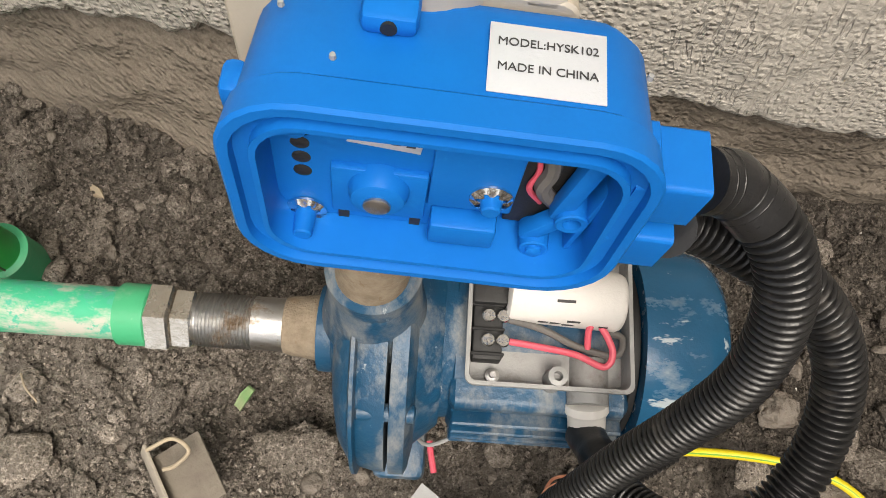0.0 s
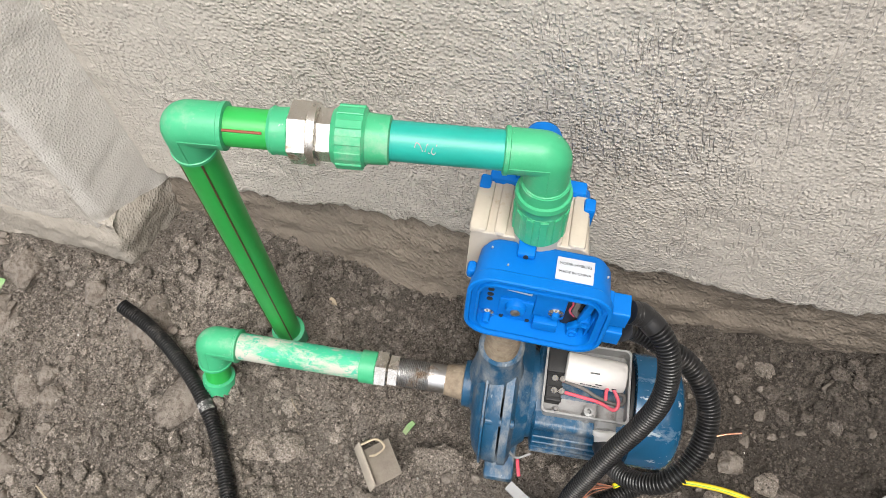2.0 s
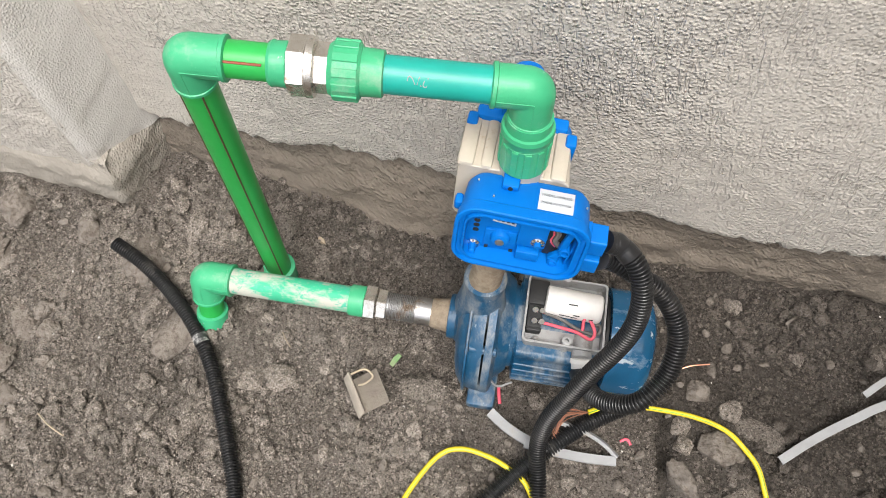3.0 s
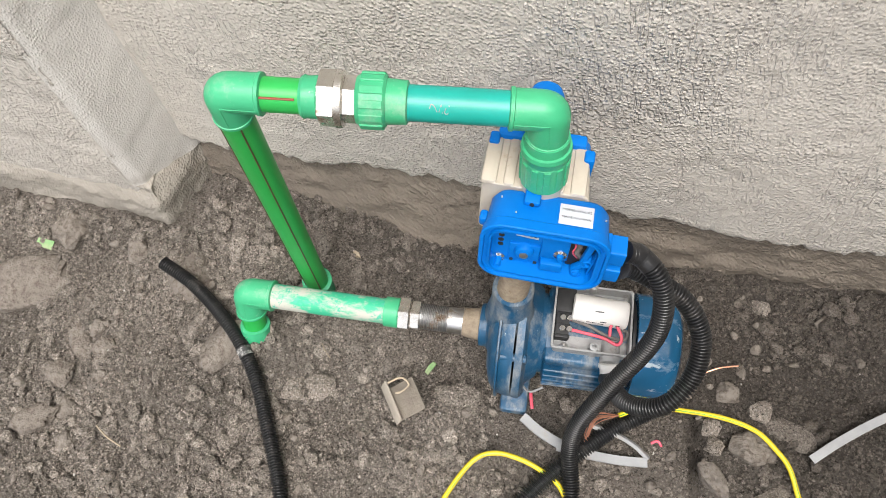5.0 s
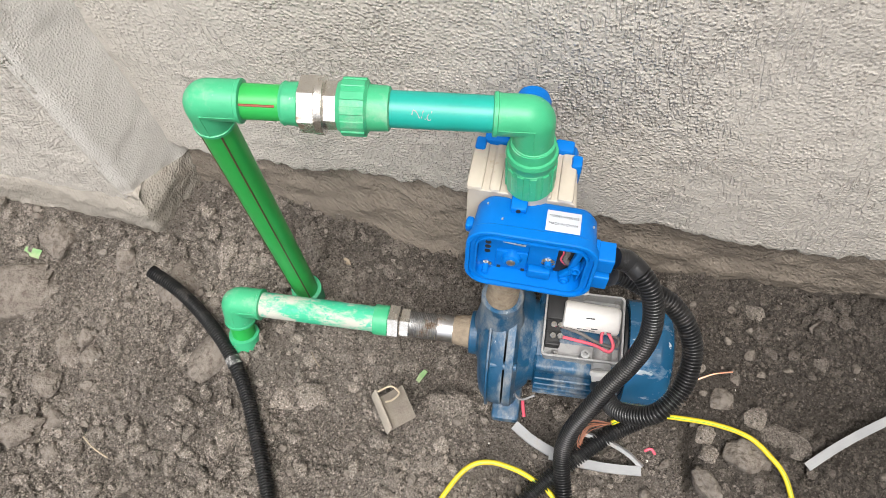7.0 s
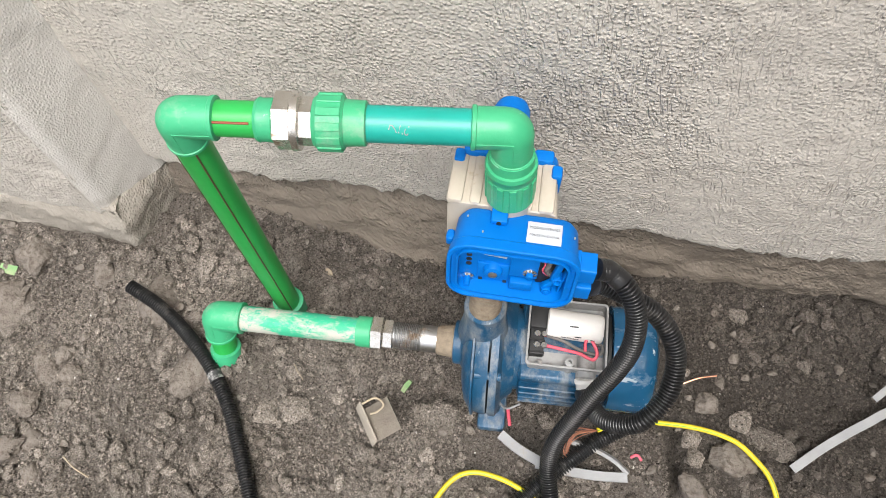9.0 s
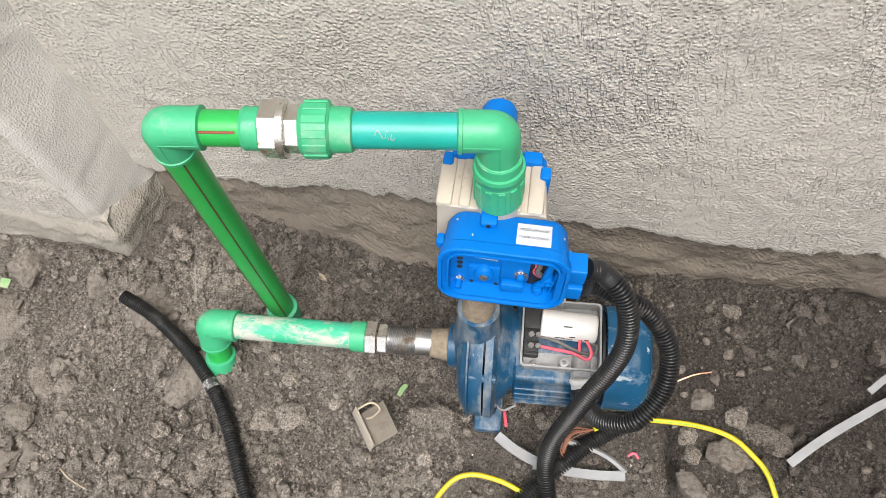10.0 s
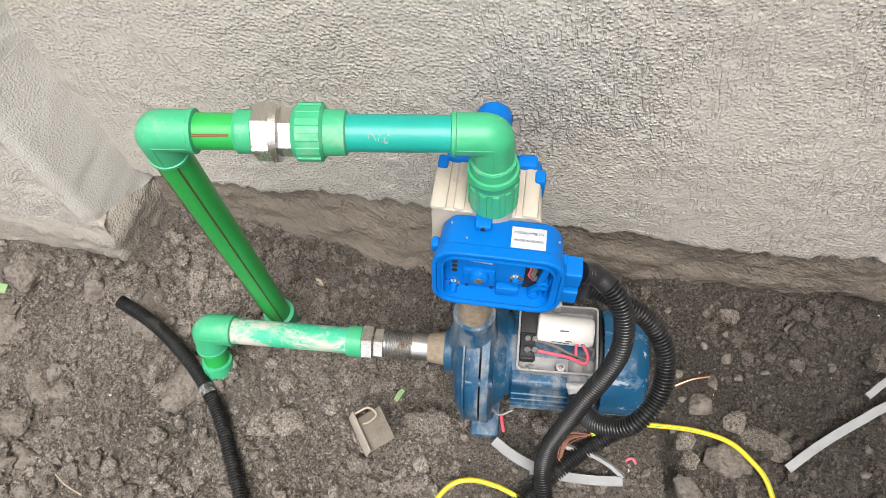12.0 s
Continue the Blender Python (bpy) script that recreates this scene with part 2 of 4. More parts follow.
BRIGHT = surface("bright_screw", (0.85, 0.85, 0.84), (0.75, 0.75, 0.74), 0.18, 1.0)
TRUNK = surface("grey_trunking", (0.34, 0.345, 0.345), (0.28, 0.284, 0.286), 0.55, scale=30, dirt=(0.3, 0.26, 0.22), dirt_at=(0.58, 0.76), dirt_scale=40)
CARD = surface("weathered_board", (0.2, 0.175, 0.142), (0.155, 0.132, 0.107), 0.9, scale=50, dirt=(0.14, 0.115, 0.095), dirt_scale=50, bump=0.001, bump_scale=250)
CARD_EDGE = surface("board_edge", (0.4, 0.355, 0.295), (0.33, 0.29, 0.24), 0.9)
LEAF = surface("dry_green_scrap", (0.16, 0.33, 0.12), (0.3, 0.36, 0.2), 0.7)
STRAW = surface("straw", (0.42, 0.35, 0.25), (0.33, 0.27, 0.2), 0.85)


# ---- mesh helpers ----
def thing(name, label, category, m=None, group=""):
    ob = new(name)
    ob.empty_display_size = 0.02
    if m is not None:
        ob.matrix_world = m
    return tagged(ob, label, category, group)


def mesh_of(name, bm, material, smooth=35):
    me = bpy.data.meshes.new(name)
    bmesh.ops.recalc_face_normals(bm, faces=bm.faces)
    bm.to_mesh(me)
    bm.free()
    me.materials.append(material)
    if smooth:
        me.shade_smooth()
        me.set_sharp_from_angle(angle=radians(smooth))
    return me


def part(name, bm, material, parent=None, label="", smooth=35):
    ob = new(name, mesh_of(name, bm, material, smooth))
    if parent is not None:
        ob.parent = parent
    if label:
        ob["label"] = label
    return ob


def frame_along(points):
    """Parallel-transported frames along a line of points."""
    p = [Vector(q) for q in points]
    tan = [(p[min(i + 1, len(p) - 1)] - p[max(i - 1, 0)]).normalized() for i in range(len(p))]
    side = tan[0].orthogonal().normalized()
    out = []
    for a, t in zip(p, tan):
        side = (side - t * side.dot(t)).normalized()
        out.append((a, t, side, t.cross(side)))
    return out


def smooth_line(points, step):
    """A Catmull-Rom line through points, sampled every step metres."""
    p = [Vector(q) for q in points]
    p = [2 * p[0] - p[1]] + p + [2 * p[-1] - p[-2]]
    dense = []
    for i in range(1, len(p) - 2):
        for k in range(40):
            t = k / 40
            dense.append(0.5 * (2 * p[i] + (p[i + 1] - p[i - 1]) * t + (2 * p[i - 1] - 5 * p[i] + 4 * p[i + 1] - p[i + 2]) * t * t
                                + (3 * p[i] - p[i - 1] - 3 * p[i + 1] + p[i + 2]) * t ** 3))
    dense.append(p[-2])
    far = np.r_[0, np.cumsum([(b - a).length for a, b in zip(dense, dense[1:])])]
    count = max(2, int(far[-1] / step))
    at = np.linspace(0, far[-1], count + 1)
    xyz = np.array([tuple(v) for v in dense])
    return [Vector([np.interp(s, far, xyz[:, k]) for k in range(3)]) for s in at]


def sweep(bm, points, radii, sides=16, caps=True, flat=1.0):
    """A tube along points; radii is one number or one for each point."""
    rings = []
    for i, (a, t, u, v) in enumerate(frame_along(points)):
        r = radii if isinstance(radii, (int, float)) else radii[i]
        rings.append([bm.verts.new(a + r * (math.cos(k * math.tau / sides) * u + flat * math.sin(k * math.tau / sides) * v)) for k in range(sides)])
    for a, b in zip(rings, rings[1:]):
        for k in range(sides):
            bm.faces.new((a[k], a[(k + 1) % sides], b[(k + 1) % sides], b[k]))
    if caps:
        bm.faces.new(rings[0][::-1])
        bm.faces.new(rings[-1])
    return bm


def tube(points, radii, sides=16, caps=True, flat=1.0):
    return sweep(bmesh.new(), points, radii, sides, caps, flat)


def lathe(a, b, profile, sides=40, bm=None):
    """Turns a profile of (share of the way from a to b in metres, radius) about the line a-b."""
    a, b = Vector(a), Vector(b)
    w = (b - a).normalized()
    bm = bm or bmesh.new()
    u = w.orthogonal().normalized()
    v = w.cross(u)
    rings = [[bm.verts.new(a + w * s + r * (math.cos(k * math.tau / sides) * u + math.sin(k * math.tau / sides) * v)) for k in range(sides)] for s, r in profile]
    for p, q in zip(rings, rings[1:]):
        for k in range(sides):
            bm.faces.new((p[k], p[(k + 1) % sides], q[(k + 1) % sides], q[k]))
    bm.faces.new(rings[0][::-1])
    bm.faces.new(rings[-1])
    return bm


def rbox(size, at=(0, 0, 0), bevel=0.001, turn=None, seg=2, bm=None):
    bm = bm or bmesh.new()
    m = Matrix.Translation(at) @ (turn or Matrix()) @ Matrix.Diagonal((*size, 1))
    made = bmesh.ops.create_cube(bm, size=1, matrix=m)["verts"]
    if bevel:
        edges = list({e for v in made for e in v.link_edges})
        bmesh.ops.bevel(bm, geom=edges, offset=bevel, segments=seg, affect="EDGES", profile=0.5)
    return bm


def rounded(w, h, r, n=6):
    """Points of a rounded rectangle about the origin."""
    out = []
    for cx, cz, a0 in ((w / 2 - r, h / 2 - r, 0), (-w / 2 + r, h / 2 - r, 90), (-w / 2 + r, -h / 2 + r, 180), (w / 2 - r, -h / 2 + r, 270)):
        out += [(cx + r * math.cos(radians(a0 + 90 * k / n)), cz + r * math.sin(radians(a0 + 90 * k / n))) for k in range(n + 1)]
    return out


def loft(loops, cx=0.0, cz=0.0, axis="y", first=True, last=True):
    """Joins rounded rectangles (place along axis, width, height, radius)."""
    bm = bmesh.new()
    rings = []
    for s, w, h, r in loops:
        pts = rounded(w, h, r)
        if axis == "y":
            rings.append([bm.verts.new((cx + a, s, cz + b)) for a, b in pts])
        elif axis == "x":
            rings.append([bm.verts.new((s, cx + a, cz + b)) for a, b in pts])
        else:
            rings.append([bm.verts.new((cx + a, cz + b, s)) for a, b in pts])
    for p, q in zip(rings, rings[1:]):
        for k in range(len(p)):
            bm.faces.new((p[k], p[(k + 1) % len(p)], q[(k + 1) % len(p)], q[k]))
    if first:
        bm.faces.new(rings[0][::-1])
    if last:
        bm.faces.new(rings[-1])
    return bm


def letters(text, size, m, parent, material=INK):
    """Raised print: the text as a thin mesh."""
    cu = bpy.data.curves.new("print", "FONT")
    cu.body, cu.size, cu.extrude = text, size, 0.00008
    cu.align_x, cu.align_y = "CENTER", "CENTER"
    tmp = bpy.data.objects.new("print", cu)
    scene.collection.objects.link(tmp)
    me = bpy.data.meshes.new_from_object(tmp.evaluated_get(bpy.context.evaluated_depsgraph_get()))
    bpy.data.objects.remove(tmp)
    me.materials.append(material)
    ob = new("print", me)
    ob.parent = parent
    ob.matrix_local = m
    return ob


# smooth value noise for relief
def lattice(ix, iy, seed):
    h = (ix.astype(np.int64) * 374761393 + iy.astype(np.int64) * 668265263 + seed * 1442695041) & 0x7FFFFFFF
    h = ((h ^ (h >> 13)) * 1274126177) & 0x7FFFFFFF
    return ((h ^ (h >> 16)) & 0xFFFF) / 65535.0


def value_noise(x, y, seed):
    ix, iy = np.floor(x), np.floor(y)
    fx, fy = x - ix, y - iy
    fx, fy = fx * fx * (3 - 2 * fx), fy * fy * (3 - 2 * fy)
    a, b = lattice(ix, iy, seed), lattice(ix + 1, iy, seed)
    c, d = lattice(ix, iy + 1, seed), lattice(ix + 1, iy + 1, seed)
    return (a * (1 - fx) + b * fx) * (1 - fy) + (c * (1 - fx) + d * fx) * fy - 0.5


def fbm(x, y, scale, octaves, seed, gain=0.5):
    out, amp = np.zeros_like(x), 1.0
    for k in range(octaves):
        out += amp * value_noise(x * scale * 2 ** k + 17.3 * k, y * scale * 2 ** k - 9.1 * k, seed + k)
        amp *= gain
    return out


def graded(a, b, step, far, growth=1.35):
    """Even steps from a to b, then growing ones out to far on both sides."""
    mid = list(np.arange(a, b + step / 2, step))
    low, s, p = [], step, a
    while p > -far:
        s *= growth
        p -= s
        low.append(p)
    high, s, p = [], step, mid[-1]
    while p < far:
        s *= growth
        p += s
        high.append(p)
    return np.array(low[::-1] + mid + high)


def grid_mesh(name, xyz, material, smooth=True):
    """A mesh from a rows x columns x 3 array."""
    r, c = xyz.shape[:2]
    k = np.arange(r * c).reshape(r, c)
    faces = np.stack([k[:-1, :-1], k[:-1, 1:], k[1:, 1:], k[1:, :-1]], -1).reshape(-1, 4)
    me = bpy.data.meshes.new(name)
    me.from_pydata(xyz.reshape(-1, 3).tolist(), [], faces.tolist())
    me.materials.append(material)
    if smooth:
        me.shade_smooth()
    return me


# ---- ground ----
WALL_Y = 0.272
PIER_X, PIER_Y = -0.436, 0.181


def bump_at(x, y, cx, cy, rx, ry, h):
    return h * np.exp(-(((x - cx) / rx) ** 2 + ((y - cy) / ry) ** 2))


def ground_height(x, y):
    near = np.exp(-((x / 1.6) ** 2 + (y / 1.2) ** 2))
    z = 0.022 * fbm(x, y, 4.0, 3, 5) * near
    lumps = np.clip(fbm(x, y, 26.0, 2, 11) * 2.2, -0.5, 0.5)
    rough = 0.011 * lumps + 0.010 * np.abs(fbm(x, y, 60.0, 3, 23, 0.6)) + 0.004 * fbm(x, y, 170.0, 2, 29)
    slab = np.clip((x - 0.16) / 0.02, 0, 1) * np.clip((0.319 - 0.11 * y - x) / 0.004, 0, 1) * np.clip((0.075 - y) / 0.02, 0, 1)
    z = z + rough * (0.35 + 0.65 * near) * (1 - 0.75 * slab) + 0.008 * slab
    z = z - 0.010 * np.exp(-(((x - 0.15) / 0.2) ** 2 + ((y - 0.09) / 0.12) ** 2))
    z = z + bump_at(x, y, 0.0, 0.06, 0.05, 0.03, -0.04) + bump_at(x, y, -0.09, 0.18, 0.14, 0.055, -0.022)
    z = z + bump_at(x, y, -0.38, 0.0, 0.12, 0.07, 0.012) + bump_at(x, y, -0.272, 0.025, 0.035, 0.03, 0.012) + bump_at(x, y, 0.02, 0.005, 0.05, 0.025, 0.014)
    z = z + bump_at(x, y, 0.55, 0.27, 0.2, 0.06, 0.016) + bump_at(x, y, -0.62, 0.17, 0.2, 0.05, 0.022)
    edge = x - 0.322 + 0.11 * y
    z = z - 0.03 * np.exp(-(np.maximum(edge, -2.5 * edge) / 0.011) ** 2) * np.clip((0.078 - y) / 0.012, 0, 1)
    sunk = np.clip((0.34 * (x - 0.03) - 0.045 - y) / 0.006, 0, 1) * np.clip((x + 0.26) / 0.01, 0, 1) * np.clip((0.05 - x) / 0.02, 0, 1)
    z = z * (1 - 0.45 * sunk) + 0.003 * sunk
    return z - 0.006


gx, gy = graded(-0.75, 0.75, 0.0032, 60), graded(-0.26, 0.3, 0.0032, 60)
GX, GY = np.meshgrid(gx, gy)
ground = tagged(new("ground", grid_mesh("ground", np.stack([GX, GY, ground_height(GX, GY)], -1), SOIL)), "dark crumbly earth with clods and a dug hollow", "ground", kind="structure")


def ground_at(x, y):
    return float(ground_height(np.array([[float(x)]]), np.array([[float(y)]]))[0, 0])


# ---- walls ----
def ragged(s, base, seed):
    return base + 0.012 * fbm(s, s * 0 + seed, 14.0, 4, 31 + seed, 0.6) * 2


def plaster_foot(x):
    """The height at which the plaster ends, along the wall."""
    return np.interp(x, [-0.46, -0.3, -0.2, -0.14, -0.06, 0.01, 0.12, 0.3, 0.36, 0.52, 1.0], [0.095, 0.096, 0.1, 0.108, 0.102, 0.09, 0.1, 0.1, 0.102, 0.125, 0.14]) + 0.012 * fbm(x, x * 0 + 3.0, 16.0, 4, 31, 0.6) + 0.012 * fbm(x, x * 0 + 5.0, 70.0, 3, 37, 0.7)


def wall_sheet(name, u, v, place, material, label):
    U, V = np.meshgrid(u, v)
    ob = new(name, grid_mesh(name, place(U, V), material))
    return tagged(ob, label, "wall", kind="structure")


def main_wall():
    wall = tagged(new("wall_north"), "beige rough-plastered house wall over raw footing", "wall", kind="structure")
    u = np.concatenate([np.arange(PIER_X - 0.02, 1.0, 0.004), np.arange(1.0, 8.0, 0.5)])
    t = np.concatenate([np.linspace(0, 1, 190)])
    U, T = np.meshgrid(u, t)
    foot = plaster_foot(U)
    Z = foot + T * 0.75
    bulge = 0.005 * fbm(U, Z, 5.0, 2, 41) + 0.0016 * fbm(U, Z, 70.0, 2, 43)
    lip = 0.007 * np.exp(-((T * 0.75) / 0.006) ** 2)
    Y = WALL_Y + bulge + lip - 0.004
    rows = [np.stack([U, Y, Z], -1)]
    under = np.stack([u, np.full_like(u, WALL_Y + 0.016), plaster_foot(u) + 0.002], -1)[None]
    top = np.stack([np.stack([u, np.full_like(u, WALL_Y - 0.004), np.full_like(u, z)], -1) for z in (1.2, 3.0)])
    back = np.stack([u, np.full_like(u, WALL_Y + 0.2), np.full_like(u, 3.0)], -1)[None]
    low = np.stack([u, np.full_like(u, WALL_Y + 0.2), np.full_like(u, -0.3)], -1)[None]
    sheet = new("plaster", grid_mesh("plaster", np.concatenate([under] + rows + [top, back, low]), PLASTER))
    sheet.parent = wall
    v = np.linspace(-0.12, 0.2, 70)
    U, V = np.meshgrid(u, v)
    base = np.interp(U, [-0.46, -0.34, -0.25, -0.16, -0.074, 0.05, 0.165, 0.28, 0.39, 1.0], [0.272, 0.266, 0.257, 0.247, 0.234, 0.246, 0.259, 0.268, 0.275, 0.278])
    Y = base + (WALL_Y + 0.010 - base) * np.clip(V / 0.1, -0.4, 1) + 0.010 * fbm(U, V * 2, 12.0, 5, 51, 0.6) + 0.003 * fbm(U, V, 90.0, 2, 53)
    foot = new("footing", grid_mesh("footing", np.stack([U, Y, V], -1), FOOTING))
    foot.parent = wall
    foot["label"] = "raw earth-stained concrete footing"
    return wall


def pier():
    """A pier that stands out from the wall, with a smooth return and a rough front, over a concrete foot."""
    p = tagged(new("wall_pier"), "grey plastered wall pier with broken lower edge", "wall", kind="structure")
    z = np.concatenate([np.linspace(0, 0.75, 140), [1.2, 3.0]])

    def foot_z(s):
        return 0.062 + 0.012 * fbm(s, s * 0 + 7.0, 18.0, 4, 61, 0.6)

    s = np.linspace(PIER_Y, WALL_Y + 0.02, 30)
    S, Z = np.meshgrid(s, z)
    Zs = Z + np.where(Z < 0.75, foot_z(S) + 0.01, 0)
    X = PIER_X - 0.44 * (0.283 - S) + 0.004 * fbm(S, Zs, 9.0, 3, 63) + 0.0015 * fbm(S, Zs, 60, 3, 64)
    X = X - 0.010 * np.exp(-((S - PIER_Y) / 0.006) ** 2)
    side = new("return_face", grid_mesh("return_face", np.stack([X, S, Zs], -1), SMOOTH_PLASTER))
    side.parent = p
    side["label"] = "smooth grey trowelled return"
    u = np.concatenate([[-8.0, -4.0, -2.0], np.arange(-1.2, PIER_X - 0.045, 0.006)])
    U, Z = np.meshgrid(u, z)
    Zf = Z + np.where(Z < 0.75, foot_z(U + 0.3), 0)
    Y = PIER_Y + 0.004 * fbm(U, Zf, 6.0, 3, 65) + 0.003 * fbm(U, Zf, 60.0, 3, 66) + 0.006 * np.exp(-((U - PIER_X + 0.046) / 0.006) ** 2)
    front = new("front_face", grid_mesh("front_face", np.stack([U, Y, Zf], -1), PLASTER))
    front.parent = p
    bm = bmesh.new()
    rbox((8.0, 0.5, 3.0), (PIER_X - 0.05 - 4.0, PIER_Y + 0.262, 1.572), 0.003, bm=bm)
    core = part("core", bm, FOOTING, p)
    v = np.linspace(-0.12, 0.085, 45)
    line = [(x, 0.172) for x in np.concatenate([[-8, -4, -2], np.arange(-1.2, -0.47, 0.005)])]
    line += [(-0.47 + 0.01 * math.sin(a), 0.182 - 0.01 * math.cos(a)) for a in np.linspace(0, math.pi / 2, 6)]
    line += [(-0.46 + 0.25 * (y - 0.185), y) for y in np.linspace(0.185, WALL_Y + 0.02, 24)]
    L = np.array(line)
    X, V = np.meshgrid(L[:, 0], v)
    Y, _ = np.meshgrid(L[:, 1], v)
    edge = np.clip((Y - 0.172) / 0.01, 0, 1)
    push = 0.006 * fbm(X + Y, V * 2, 14.0, 5, 71, 0.6) + 0.014 * np.clip((V - 0.045) / 0.04, 0, 1) ** 2 + 0.003 * fbm(X + Y, V, 90.0, 2, 73)
    X, Y = X - push * edge, Y + push * (1 - edge)
    ledge = np.stack([X[-1] - 0.09 * edge[-1], Y[-1] + 0.05 * (1 - edge[-1]), V[-1] + 0.004], -1)[None]
    base = new("plinth", grid_mesh("plinth", np.concatenate([np.stack([X, Y, V], -1), ledge]), PLINTH))
    base.parent = p
    base["label"] = "weathered concrete plinth"
    return p


main_wall()
pier()
# Unseen block, added to cut skylight so the right side falls darker.
light_block = rbox((0.2, 3.4, 2.1), (1.1, WALL_Y - 1.72, 0.7), 0.004)
tagged(part("unseen_light_block", light_block, PLASTER), "unseen plastered block added to dim the right side", "wall", kind="structure")


# ---- pipes ----
def v3(p):
    return Vector(p)


def elbow(center, to_a, to_b, reach, r, parent, ring=0.0009):
    """A bent fitting between two directions, with raised collars and a ball-like heel."""
    a, b, c = v3(to_a).normalized(), v3(to_b).normalized(), v3(center)
    heel = r * 0.45
    pts = [c + a * (heel + (reach - heel) * (1 - k / 4)) for k in range(4)]
    for k in range(13):
        t = k / 12
        pts.append(c + a * heel * (1 - t) ** 2 + b * heel * t ** 2)
    pts += [c + b * (heel + (reach - heel) * k / 4) for k in range(1, 5)]
    bm = tube(pts, r, 32)
    for w in (a, b):
        lathe(c + w * (reach - 0.004), c + w * reach, [(0, r), (0.0006, r + ring), (0.0036, r + ring), (0.0044, r - 0.001)], 32, bm)
    ob = part("elbow", bm, GREEN_FIT, parent)
    n = a.cross(b).normalized()
    for q in (-1, 1):
        for w in (a, b):
            part("mould_seam", tube([c + w * t + n * q * r for t in np.linspace(0, reach, 6)], 0.0005, 6), GREEN_FIT, ob)
    return ob


def ribbed_nut(a, b, r, parent, ribs=12, name="union_nut"):
    """A grip nut with raised ribs round a turned body."""
    a, b = v3(a), v3(b)
    d = (b - a).length
    bm = lathe(a, b, [(0, r * 0.9), (0.002, r), (d - 0.004, r), (d, r * 0.86)], 40)
    nut = part(name, bm, GREEN_FIT, parent)
    w = (b - a).normalized()
    u = w.orthogonal().normalized()
    vv = w.cross(u)
    for k in range(ribs):
        q = k * math.tau / ribs
        o = math.cos(q) * u + math.sin(q) * vv
        m = Matrix((w.cross(o), o, w)).transposed().to_4x4()
        m.translation = a + w * d * 0.46 + o * r
        part("rib", rbox((r * 0.3, 0.0022, d * 0.78), (0, 0, 0), 0.0005, turn=m, seg=1), GREEN_FIT, nut)
    return nut


def hex_nut(a, b, r, parent, material=CHROME, name="hex_nut"):
    a, b = v3(a), v3(b)
    d = (b - a).length
    bm = lathe(a, b, [(0, r * 0.9), (0.0012, r), (d - 0.0012, r), (d, r * 0.9)], 6)
    return part(name, bm, material, parent, smooth=20)


C1, C2 = v3((0.085, 0.145, 0.467)), v3((-0.177, 0.098, 0.484))
RISER = v3((0.0855, 0.139, 0.383))
FOOT2 = v3((-0.208, 0.121, -0.01))


